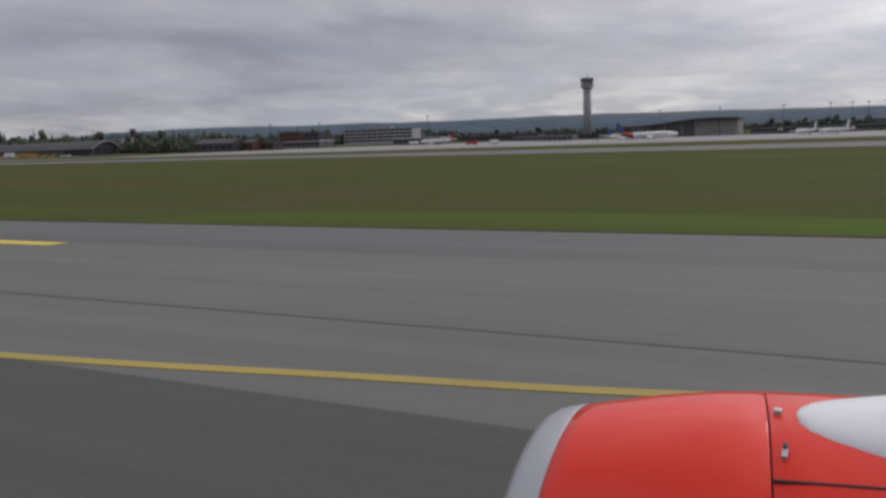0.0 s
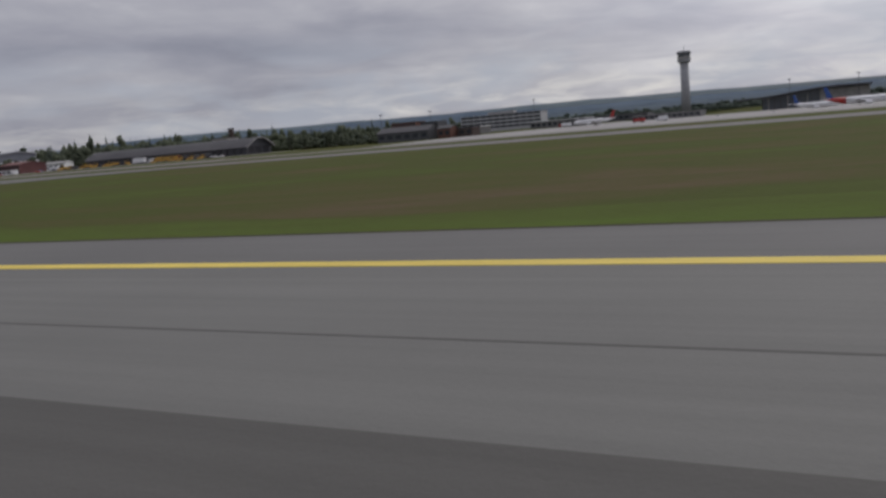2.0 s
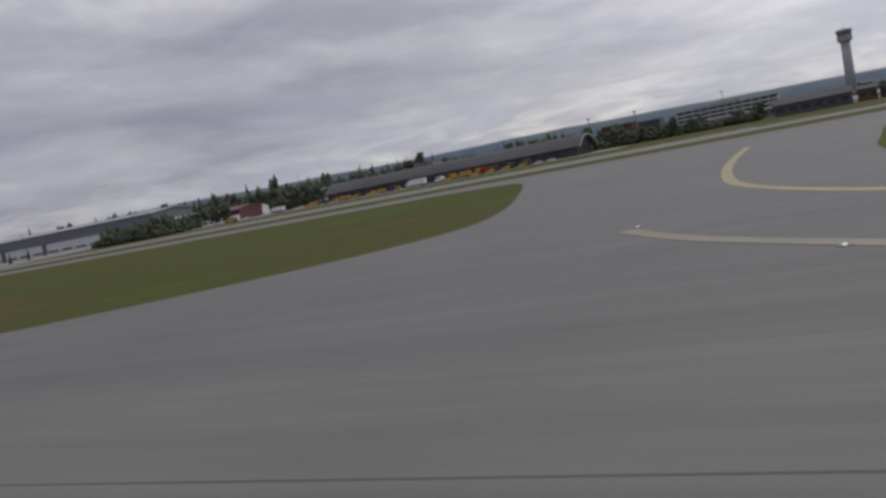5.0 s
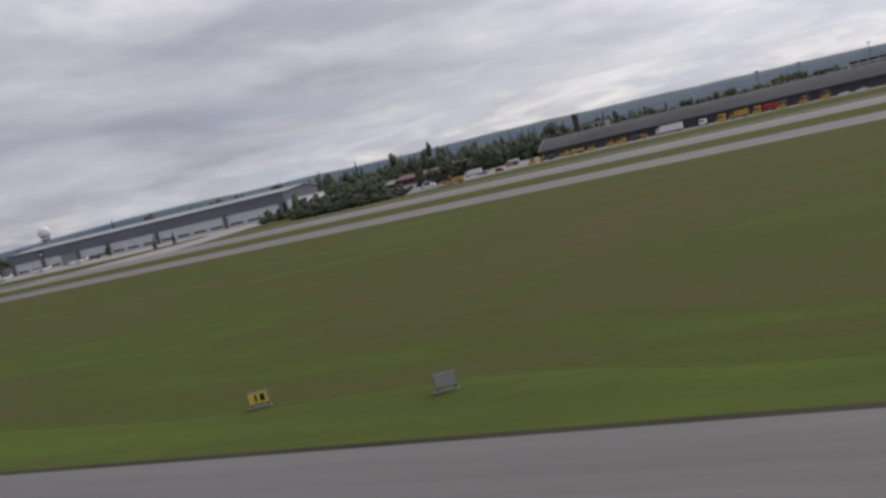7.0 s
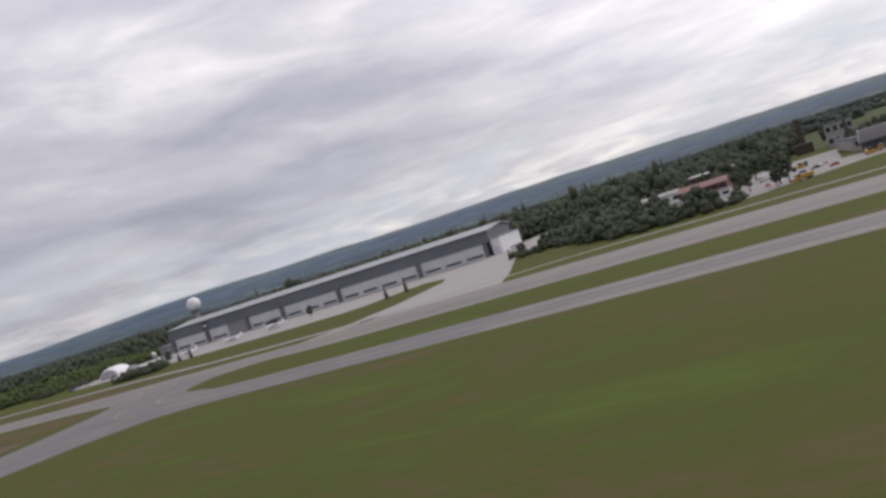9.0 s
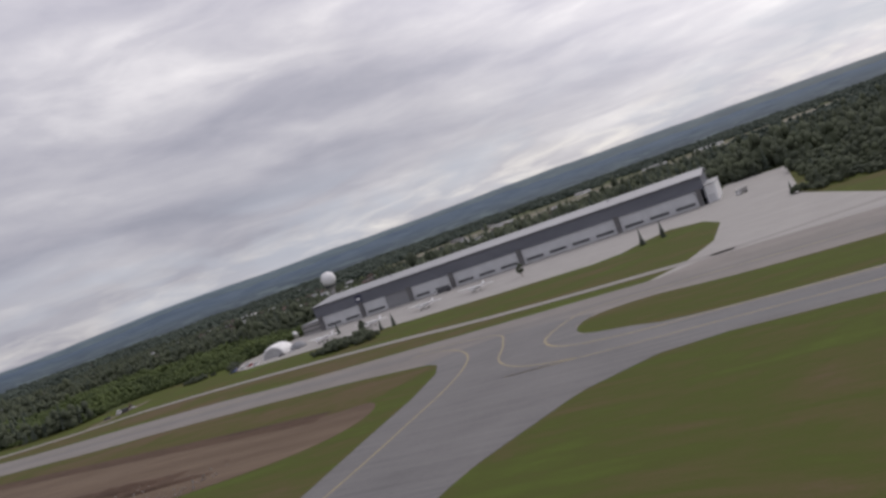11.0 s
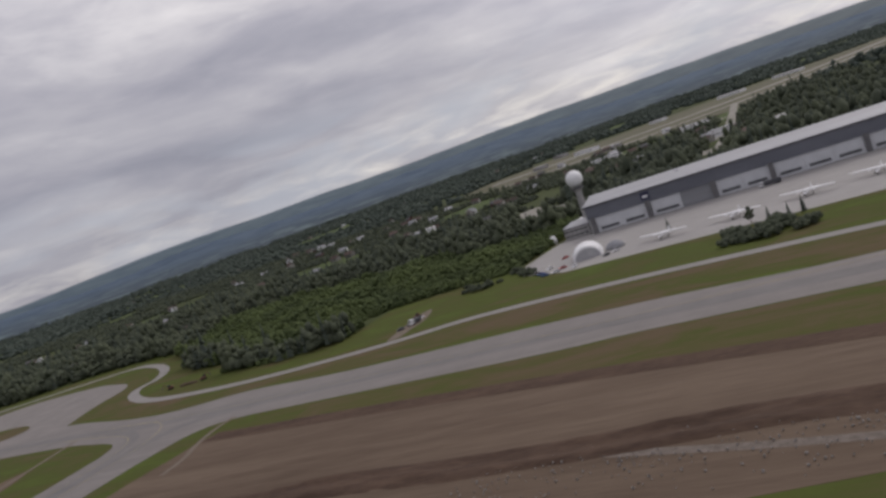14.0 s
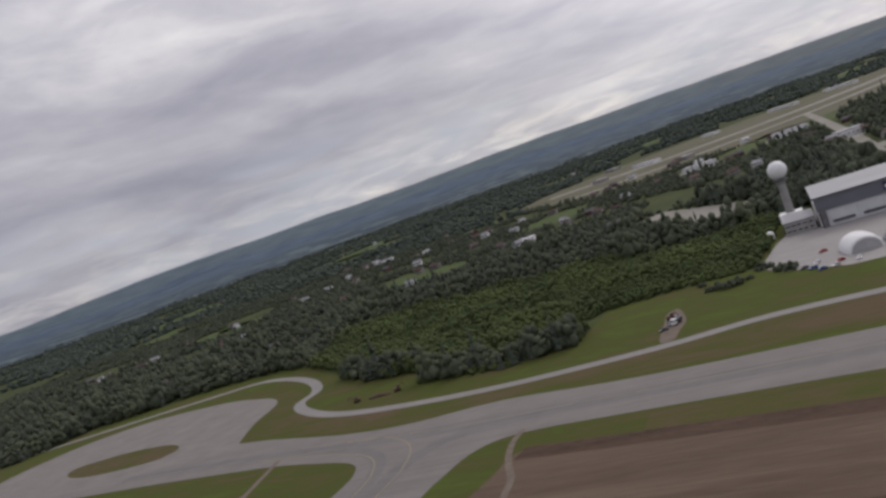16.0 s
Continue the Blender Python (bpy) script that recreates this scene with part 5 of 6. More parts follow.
OFFICE_GREY = material("pale_grey_office_wall", (0.36, 0.365, 0.38), (0.47, 0.47, 0.48), 0.2, 0.7)
office = thing("office_block", "long pale grey office block with dark window bands", "office building", 740, 454)
part("wall", boxed(0, 18, -41, 41, 0, 15), OFFICE_GREY, office)
part("roof", boxed(-0.5, 18.5, -41.5, 41.5, 15, 15.6), ROOF_GREY, office)
part("plant_room", boxed(5, 14, -12, 14, 15.6, 18.0), CONCRETE, office)
for k in range(4):
    for c in range(12):
        part("window", boxed(-0.12, 0, -40.2 + c * 6.75, -34.2 + c * 6.75, 3.0 + k * 3.4, 4.9 + k * 3.4), GLASS, office)

# ---------------------------------------------------------------- tower and terminal
TOWER_GREY = material("pale_tower_concrete", (0.265, 0.272, 0.287), (0.355, 0.361, 0.375), 0.2, 0.75)
CAB_GLASS = material("grey_cab_glass", (0.10, 0.115, 0.135), (0.16, 0.175, 0.20), 0.3, 0.2)
tower = thing("control_tower", "tall pale concrete control tower with a dark glass cab", "control tower", 1120.6, 349.6)
part("shaft", lathe(bmesh.new(), [(0, 6.2), (30, 5.5), (64, 5.2)], 24), TOWER_GREY, tower, "slender concrete shaft", True)
part("service_floor", lathe(bmesh.new(), [(63, 5.3), (65, 8.2), (69, 8.4), (69.6, 7.2)], 16), TOWER_GREY, tower)
part("cab", lathe(bmesh.new(), [(69.6, 6.8), (71, 7.2), (76, 8.6), (76.4, 8.6)], 16), CAB_GLASS, tower, "dark glass control cab")
part("cab_sill", lathe(bmesh.new(), [(69.4, 8.0), (70.8, 8.6), (71.4, 7.9)], 16), CONCRETE, tower)
part("cab_roof", lathe(bmesh.new(), [(76.4, 9.2), (77.6, 9.2), (78.6, 7.4), (79.4, 3.0)], 16), TOWER_GREY, tower)
for k in range(16):
    a = 2 * math.pi * k / 16
    bm = boxed(-0.18, 0.18, -0.18, 0.18, 0, 6.4)
    bm.transform(Matrix.Translation((7.05 * math.cos(a), 7.05 * math.sin(a), 70.2)) @ Matrix.Rotation(a, 4, "Z") @ Matrix.Rotation(radians(15), 4, "Y"))
    part("mullion", bm, CONCRETE, tower)
part("antenna", lathe(bmesh.new(), [(79.4, 0.25), (86, 0.1)], 6), STEEL_DARK, tower)
for ob in tower.children:
    for v in ob.data.vertices:
        v.co.z += 4.0 if v.co.z > 5 else 0.0

terminal = thing("terminal", "long glass terminal under a dark curved roof", "terminal", 1022, 130)
top = [(146, 13.8), (120, 14.6), (100, 16.0), (80, 18.2), (60, 20.3), (40, 21.0), (24, 20.7), (7, 20.2)]
part("roof", extruded([(y, z) for y, z in top] + [(y, z - 1.6) for y, z in top[::-1]], "x", -14, 60), STEEL_DARK, terminal, "dark curved overhanging roof")
part("glass_front", extruded([(118, 0), (118, 12.6), (100, 14.2), (80, 16.4), (60, 18.5), (40, 19.2), (9, 18.6), (9, 0)], "x", 0, 1), CAB_GLASS, terminal, "dark glass wall")
part("solid_end", boxed(-4, 40, 9, 58, 0, 17.8), CONCRETE, terminal, "pale grey windowless end block")
for k in range(15):
    part("mullion", boxed(-0.5, 0, 28 + k * 6.4, 28.6 + k * 6.4, 0, 13.5), STEEL_DARK, terminal)
for k in range(6):
    part("roof_prop", boxed(-12.5, -11.7, 10 + k * 20, 10.8 + k * 20, 0, 14.0), CONCRETE, terminal)
part("pier", boxed(-4, 18, -170, -4, 0, 7.5), CONCRETE_DARK, terminal, "low grey pier")
part("pier_band", boxed(-4.1, -4, -170, -6, 3.4, 5.6), GLASS, terminal)
for k in range(4):
    br = part("jet_bridge", boxed(-34, -4, -40 - k * 36, -36.5 - k * 36, 3.4, 6.2), CONCRETE, terminal, "pale covered boarding bridge")
    part("bridge_leg", boxed(-30, -28.8, -39 - k * 36, -37.5 - k * 36, 0, 3.4), STEEL_DARK, br)
plain_building("control_annex", "low dark block at the tower's foot", 1090, 352, 24, 60, 6, STEEL_DARK, ROOF_FELT, cols=10)
plain_building("service_hall", "wide low dark hall beyond the apron", 980, 420, 30, 110, 7, STEEL_DARK, CONCRETE_DARK, cols=16, category="hall")
plain_building("service_hall", "wide low grey hall beyond the apron", 900, 330, 20, 70, 5.5, CONCRETE_DARK, CONCRETE, cols=12, category="hall")


def mast(x, y, h):
    t = thing("light_mast", "thin grey floodlight mast on the apron", "light mast", x, y, 0, 0, "apron masts")
    part("pole", lathe(bmesh.new(), [(0, 0.45), (h, 0.22)], 8), STEEL_DARK, t)
    part("lamp_head", boxed(-0.5, 0.5, -1.8, 1.8, h, h + 0.7), STEEL_DARK, t)
    part("foot", lathe(bmesh.new(), [(0, 0.9), (0.5, 0.8)], 10), CONCRETE_DARK, t)


for x, y in ((960, 215), (960, 150), (960, 85), (960, 40), (975, 20), (980, 5), (985, -12), (700, 560), (745, 530), (880, 470)):
    mast(x, y, 30 if x > 800 else 24)


def airliner(x, y, turn, length, tail, rear, label, engines=2):
    """A twin-jet airliner; local +y is the nose."""
    t = thing("airliner", label, "aircraft", x, y, 0, turn, "parked airliners")
    L, R = length, length * 0.052
    zc = R * 1.85
    prof = [(-0.5, 0.03), (-0.44, 0.28), (-0.33, 0.72), (-0.2, 0.98), (0.0, 1.0), (0.3, 1.0), (0.4, 0.92), (0.455, 0.68), (0.485, 0.38), (0.5, 0.04)]
    for nm, ps, mt in (("fuselage_rear", [p for p in prof if p[0] <= -0.12], rear), ("fuselage_front", [p for p in prof if p[0] >= -0.2], PLANE_WHITE)):
        bm = lathe(bmesh.new(), [(s * L, r * R * (0.995 if mt is rear else 1.0)) for s, r in ps], 16, "y", (0, 0, zc))
        for v in bm.verts:
            if v.co.y < -0.2 * L:
                v.co.z += (-0.2 * L - v.co.y) * 0.13
        part(nm, bm, mt, t, smooth=True)
    for e in (-1, 1):
        wing = [(e * R * 0.5, 0.11 * L), (e * R * 0.5, -0.06 * L), (e * 0.44 * L, -0.13 * L), (e * 0.44 * L, -0.09 * L)]
        bm = extruded(wing, "z", zc - R * 0.55, zc - R * 0.3)
        for v in bm.verts:
            v.co.z += abs(v.co.x) * 0.09
        part("wing", bm, PLANE_WHITE, t)
        bm = extruded([(e * R * 0.2, -0.40 * L), (e * R * 0.2, -0.465 * L), (e * 0.17 * L, -0.49 * L), (e * 0.17 * L, -0.465 * L)], "z", zc + R * 0.75, zc + R * 0.95)
        part("tailplane", bm, PLANE_WHITE, t)
        part("engine", lathe(bmesh.new(), [(-0.045 * L, R * 0.3), (-0.02 * L, R * 0.48), (0.05 * L, R * 0.55), (0.065 * L, R * 0.46)], 12, "y", (e * 0.155 * L, 0.07 * L, zc - R * 0.85)), PLANE_WHITE, t, smooth=True)
        part("main_wheel", lathe(bmesh.new(), [(-0.35, 0.3), (-0.25, 0.62), (0.25, 0.62), (0.35, 0.3)], 12, "x", (e * R * 1.3, -0.03 * L, 0.6)), TYRE, t)
        part("gear_leg", boxed(e * R * 1.3 - 0.12, e * R * 1.3 + 0.12, -0.03 * L - 0.12, -0.03 * L + 0.12, 0.6, zc - R * 0.4), STEEL_DARK, t)
        part("window_row", boxed(e * R * 1.0 - 0.03, e * R * 1.0 + 0.03, -0.25 * L, 0.34 * L, zc + R * 0.22, zc + R * 0.36), GLASS, t)
    part("fin", extruded([(-0.36 * L, zc + R * 0.6), (-0.455 * L, zc + R * 0.9), (-0.50 * L, zc + R * 4.1), (-0.45 * L, zc + R * 4.1)], "x", -0.16, 0.16), tail, t, "coloured tail fin")
    part("nose_wheel", lathe(bmesh.new(), [(-0.2, 0.2), (-0.12, 0.4), (0.12, 0.4), (0.2, 0.2)], 12, "x", (0, 0.38 * L, 0.4)), TYRE, t)
    part("nose_leg", boxed(-0.1, 0.1, 0.38 * L - 0.1, 0.38 * L + 0.1, 0.4, zc - R * 0.6), STEEL_DARK, t)
    part("cockpit_glass", boxed(-R * 0.5, R * 0.5, 0.452 * L, 0.466 * L, zc + R * 0.28, zc + R * 0.52), GLASS, t)
    return t


airliner(648, 337, 0, 34, RED_PAINT, PLANE_WHITE, "white airliner parked side-on at the apron")
airliner(622, 149, 180, 46, BLUE_PAINT, RED_PAINT, "white airliner with a red rear fuselage on the apron")
airliner(668, 178, 150, 38, BLUE_PAINT, PLANE_WHITE, "white airliner with a blue tail fin on the apron")
airliner(763, 50, 300, 36, PLANE_WHITE, PLANE_WHITE, "white airliner with a white fin parked askew")
airliner(742, 28, 310, 36, PLANE_WHITE, PLANE_WHITE, "white airliner with a white fin parked askew")


def light_aircraft(x, y, turn, label, span=26.0):
    """A straight-winged white propeller aircraft; local +y is the nose."""
    t = thing("light_aircraft", label, "aircraft", x, y, 0, turn, "aircraft on the hangar apron")
    part("fuselage", lathe(bmesh.new(), [(-8.5, 0.12), (-6, 0.4), (-2, 0.8), (3, 0.85), (5.2, 0.7), (6.4, 0.25)], 12, "y", (0, 0, 2.1)), PLANE_WHITE, t, smooth=True)
    part("wing", extruded([(-span / 2, 1.1), (-1, 2.6), (1, 2.6), (span / 2, 1.1), (span / 2, -0.5), (1, -1.3), (-1, -1.3), (-span / 2, -0.5)], "z", 2.95, 3.25), PLANE_WHITE, t, "long straight white wing")
    part("tailplane", extruded([(-3.6, -7.2), (3.6, -7.2), (3.6, -8.2), (-3.6, -8.4)], "z", 2.1, 2.3), PLANE_WHITE, t)
    part("fin", extruded([(-6.2, 2.3), (-8.6, 2.3), (-8.9, 4.4), (-7.9, 4.4)], "x", -0.12, 0.12), PLANE_WHITE, t)
    for e in (-1, 1):
        part("engine", lathe(bmesh.new(), [(-1.2, 0.2), (0, 0.42), (2.2, 0.4), (2.8, 0.2)], 10, "y", (e * 3.6, 0.8, 2.75)), PLANE_WHITE, t, smooth=True)
        part("wheel", lathe(bmesh.new(), [(-0.2, 0.2), (-0.12, 0.45), (0.12, 0.45), (0.2, 0.2)], 10, "x", (e * 2.2, -0.4, 0.45)), TYRE, t)
        part("leg", boxed(e * 2.2 - 0.1, e * 2.2 + 0.1, -0.5, -0.3, 0.45, 2.4), STEEL_DARK, t)
    part("nose_wheel", lathe(bmesh.new(), [(-0.15, 0.15), (-0.1, 0.35), (0.1, 0.35), (0.15, 0.15)], 10, "x", (0, 4.6, 0.35)), TYRE, t)
    part("nose_leg", boxed(-0.08, 0.08, 4.5, 4.7, 0.35, 1.5), STEEL_DARK, t)
    part("windscreen", boxed(-0.55, 0.55, 4.0, 4.9, 2.5, 2.9, 0.1), GLASS, t)
    return t


for x, y, a in ((424, 1120, 76), (431, 1050, 76), (437, 1018, 76), (424, 1084, 76)):
    light_aircraft(x, y, a, "white straight-winged aircraft parked on the hangar apron")


small_tent = thing("small_tent", "low grey fabric tent beside the large dome tent", "tent", 436, 1149, 0, -76)
GREY_FABRIC = material("grey_tent_fabric", (0.20, 0.205, 0.22), (0.30, 0.305, 0.32), 0.4, 0.8)
bm = lathe(bmesh.new(), [(0.0, 5.4), (1.6, 5.0), (3.0, 3.8), (3.9, 2.0), (4.3, 0.2)], 18)
part("canopy", bm, GREY_FABRIC, small_tent, smooth=True)
for k in range(6):
    a = math.pi * k / 3
    part("guy_peg", boxed(6.2 * math.cos(a) - 0.1, 6.2 * math.cos(a) + 0.1, 6.2 * math.sin(a) - 0.1, 6.2 * math.sin(a) + 0.1, 0, 0.4), STEEL_DARK, small_tent)

# ---------------------------------------------------------------- houses in the woods


def house(label, wall, roof, sx, sy):
    t = plain_building("house", label, 0, 0, sx, sy, 4.8, wall, roof, rows=2, cols=4, gable=3.0, category="house")
    part("house_chimney", boxed(-0.5, 0.5, 1.0, 2.0, 6.6, 8.8), BRICK, t)
    part("house_door", boxed(-sx / 2 - 0.1, -sx / 2, -0.5, 0.5, 0, 2.1), STEEL_DARK, t)
    tagged(t, group="houses in the woods")
    return t


KINDS = [house("pale timber house with a dark tiled roof among trees", TIMBER, TILE_ROOF, 9, 13),
         house("white timber house with a grey roof among trees", WHITE, ROOF_GREY, 9, 13),
         house("red timber house with a dark roof among trees", RED_WALL, ROOF_FELT, 10, 14)]
for i, (x, y) in enumerate(HOUSES):
    kind = KINDS[(0, 0, 1, 0, 2, 0, 1)[i % 7]]
    m = pose(x, y, 0, 0, 0, rng.uniform(-50, 50))
    if i < 3:
        KINDS[i].matrix_world = m
    else:
        copy_thing(kind, m)
plain_building("white_hall", "large white hall with a flat roof among the woods", 931, 1504, 12, 24, 7, WHITE, WHITE, 10, cols=6, category="hall", pane=0.14)
for x, y, sx, sy in ((1205, 1325, 20, 44), (1320, 1205, 18, 50), (1010, 1140, 14, 30), (1380, 1950, 16, 36)):
    plain_building("white_hall", "large white hall with a flat roof among the woods", x, y, sx, sy, 8, WHITE, ROOF_GREY, 20, cols=6, category="hall", pane=0.14)
for x, y, sy in ((1780, 1500, 90), (1540, 1390, 50), (2300, 1230, 110), (2150, 1400, 60), (1700, 1585, 40), (2390, 1090, 120), (1990, 1620, 50)):
    plain_building("far_hall", "distant pale hall beside the far runway", x, y, 22, sy * 0.7, 6.5, WHITE if sy > 55 else CONCRETE, ROOF_GREY, -35, cols=8, category="hall", pane=0.14)

# ---------------------------------------------------------------- vehicles


def wheels(t, places, r=0.45, wide=0.28):
    for x, y in places:
        wh = part("wheel", lathe(bmesh.new(), [(-wide / 2, r * 0.55), (-wide / 2, r * 0.9), (-wide * 0.35, r), (wide * 0.35, r), (wide / 2, r * 0.9), (wide / 2, r * 0.55)], 14, "x", (x, y, r)), TYRE, t)
        part("rim", lathe(bmesh.new(), [(-wide / 2 - 0.02, r * 0.1), (-wide / 2 - 0.02, r * 0.5), (wide / 2 + 0.02, r * 0.5), (wide / 2 + 0.02, r * 0.1)], 12, "x", (x, y, r)), STEEL_DARK, wh)


def car(x, y, turn, paint, label):
    """A saloon car; local +y is its front."""
    t = thing("car", label, "car", x, y, 0.0, turn, "parked cars")
    part("body", extruded([(-2.15, 0.35), (2.1, 0.35), (2.2, 0.62), (2.0, 0.82), (1.05, 0.95), (-1.7, 1.0), (-2.2, 0.85)], "x", -0.85, 0.85), paint, t)
    part("cabin", extruded([(1.0, 0.94), (0.35, 1.42), (-1.1, 1.45), (-1.75, 0.98)], "x", -0.72, 0.72), GLASS, t, "dark windows")
    part("roof", extruded([(0.33, 1.42), (-1.08, 1.45), (-1.08, 1.5), (0.33, 1.47)], "x", -0.7, 0.7), paint, t)
    wheels(t, [(e * 0.78, f) for e in (-1, 1) for f in (1.35, -1.35)], 0.32, 0.2)
    for e in (-1, 1):
        part("headlight", boxed(e * 0.62 - 0.15, e * 0.62 + 0.15, 2.1, 2.2, 0.6, 0.75), WHITE, t)
        part("tail_light", boxed(e * 0.66 - 0.12, e * 0.66 + 0.12, -2.22, -2.16, 0.65, 0.85), RED_PAINT, t)
    return t


def truck(x, y, turn, paint, cargo, label, long=8.0, high=3.3, plough=False):
    """A lorry with a cab, a box or hopper behind it and, where there is one, a snow blade; local +y is its front."""
    t = thing("snow_plough" if plough else "lorry", label, "snow plough" if plough else "lorry", x, y, 0.0, turn, "snow ploughs" if plough else "lorries")
    part("chassis", boxed(-0.5, 0.5, -long / 2, long / 2 - 0.2, 0.55, 0.85), STEEL_DARK, t)
    part("cab", extruded([(long / 2 - 2.1, 0.7), (long / 2, 0.7), (long / 2, 1.75), (long / 2 - 0.35, 2.65 if plough else 2.95), (long / 2 - 2.1, 2.7 if plough else 3.0)], "x", -1.2, 1.2), paint, t)
    part("windscreen", boxed(-1.05, 1.05, long / 2 - 0.32, long / 2 - 0.02, 1.85, 2.7), GLASS, t)
    for e in (-1, 1):
        part("side_window", boxed(e * 1.21 - 0.02, e * 1.21 + 0.02, long / 2 - 1.6, long / 2 - 0.5, 1.8, 2.6), GLASS, t)
    part("cargo_box", boxed(-1.25, 1.25, -long / 2, long / 2 - 2.3, 0.9, high, 0.06), cargo, t)
    wheels(t, [(e * 1.05, f) for e in (-1, 1) for f in (long / 2 - 1.1, -long / 2 + 1.2, -long / 2 + 2.4)], 0.5, 0.3)
    if plough:
        bm = extruded([(0, 0.1), (0.15, 0.1), (0.05, 0.6), (0.25, 1.15), (0.1, 1.2), (-0.12, 0.6)], "x", -2.2, 2.2)
        bm.transform(Matrix.Translation((0, long / 2 + 0.6, 0)) @ Matrix.Rotation(radians(18), 4, "Z"))
        part("snow_blade", bm, paint, t, "raised snow blade")
        part("blade_arm", boxed(-0.3, 0.3, long / 2 - 0.2, long / 2 + 0.7, 0.5, 0.8), STEEL_DARK, t)
        part("beacon", lathe(bmesh.new(), [(3.0, 0.14), (3.25, 0.12)], 8, "z", (0, long / 2 - 1.2, 0)), ORANGE_YELLOW, t)
    return t


for i in range(8):
    y = 606 + i * 8.0 + rng.uniform(-1.5, 1.5)
    truck(421 + rng.uniform(-4, 4), y, rng.choice((90, 80, 100, 0, 180)), ORANGE_YELLOW, ORANGE_YELLOW if i % 3 else STEEL_DARK, "yellow snow plough lorry parked before the depot", 7.5, 2.3, plough=True)
for i in range(3):
    truck(414 + rng.uniform(-3, 3), 549 + i * 8, rng.choice((90, 85, 0)), ORANGE_YELLOW, ORANGE_YELLOW, "yellow snow plough lorry parked before the depot", plough=True)
for i in range(3):
    truck(409, 520 + i * 9, 80, ORANGE_YELLOW, STEEL_DARK, "yellow snow plough lorry with a dark hopper", plough=True)
truck(421.5, 590.5, -8, WHITE, WHITE, "large white box lorry parked before the depot", 13, 4.0)
truck(418, 574, 85, WHITE, WHITE, "small white box lorry parked before the depot", 7, 3.0)
truck(414.5, 544, -8, RED_PAINT, RED_PAINT, "red lorry parked before the depot", 9, 3.2)
truck(519, 872, 60, WHITE, CONCRETE, "white lorry standing beside the hangar", 9, 3.4)
truck(446, 706, 10, WHITE, WHITE, "white tanker lorry parked at the yard's edge", 10, 3.4)
truck(377, 688, 24, ORANGE_YELLOW, ORANGE_YELLOW, "yellow snow plough lorry parked in the open yard", 7.5, 2.6, plough=True)
truck(470, 690, 70, ORANGE_YELLOW, STEEL_DARK, "yellow snow plough lorry parked in the open yard", 7.5, 2.6, plough=True)
truck(500, 700, 30, WHITE, WHITE, "white box lorry parked in the open yard", 8, 3.2)
truck(640, 300, 0, RED_PAINT, RED_PAINT, "red service lorry on the apron", 9, 3.2)
truck(650, 285, 20, WHITE, WHITE, "white catering lorry on the apron", 9, 4.0)
truck(645, 360, 10, RED_PAINT, WHITE, "red and white fire engine on the apron", 10, 3.4)
truck(500, 1070, 10, WHITE, STEEL_DARK, "grey fuel lorry before the hangar doors", 12, 3.0)
for x, y, a, paint, lab in ((408, 513, 5, WHITE, "white car parked before the depot"), (423, 621, 90, WHITE, "white car parked before the depot"), (407, 506, 0, WHITE, "white car parked before the depot"),
                            (405, 700, 40, WHITE, "white car parked in the yard"), (398, 704, 100, RED_PAINT, "red car parked in the yard"), (420, 690, 20, BLUE_PAINT, "blue car parked in the yard"),
                            (428, 684, 20, STEEL_DARK, "grey car parked in the yard"), (436, 680, 20, WHITE, "white car parked in the yard"), (408, 676, 0, RED_PAINT, "red car parked in the yard"),
                            (383, 1247, 70, WHITE, "white car on a grass track"), (366, 1251, 30, STEEL_DARK, "dark grey car on a grass track"), (374, 1249, 60, STEEL_DARK, "dark car on a grass track"),
                            (414, 1186, 20, BLUE_PAINT, "blue car beside the dome tent"), (419, 1190, 30, STEEL_DARK, "grey car beside the dome tent"), (408, 1182, 15, BLUE_PAINT, "blue car beside the dome tent"),
                            (418, 1150, 60, STEEL_DARK, "grey car beside the dome tent"), (416, 1174, 30, RED_PAINT, "red car beside the dome tent"), (411, 1166, 80, WHITE, "white car beside the dome tent"), (424, 1184, 70, WHITE, "white car beside the dome tent"), (446, 1181, 20, RED_PAINT, "red car beside the dome tent"), (409, 1176, 35, WHITE, "white car beside the dome tent"), (424, 1146, 40, WHITE, "white car beside the dome tent"), (690, 250, 0, WHITE, "white car on the terminal apron"),
                            (700, 210, 0, WHITE, "white car on the terminal apron"), (600, 320, 90, WHITE, "white car on the terminal apron")):
    car(x, y, a, paint, lab)


def digger(x, y, turn):
    t = thing("digger", "small brown digger working on the grass beside the road", "digger", x, y, 0.0, turn, "diggers")
    for e in (-1, 1):
        part("track", boxed(e * 1.1 - 0.3, e * 1.1 + 0.3, -1.8, 1.8, 0, 0.8, 0.2), TYRE, t)
    part("turntable", boxed(-1.3, 1.3, -1.7, 1.3, 0.85, 1.9, 0.1), BRICK, t)
    part("cab", boxed(-1.2, 0.0, -0.2, 1.2, 1.9, 2.9, 0.08), GLASS, t)
    for k, (a, ln, y0, z0) in enumerate(((50, 3.2, 1.2, 1.6), (-45, 2.4, 3.2, 4.0))):
        bm = boxed(0.25, 0.6, 0, ln, -0.2, 0.2)
        bm.transform(Matrix.Translation((0, y0, z0)) @ Matrix.Rotation(radians(a), 4, "X"))
        part("boom", bm, BRICK, t)
    part("bucket", boxed(-0.1, 0.9, 4.6, 5.4, 1.7, 2.4, 0.12), STEEL_DARK, t)


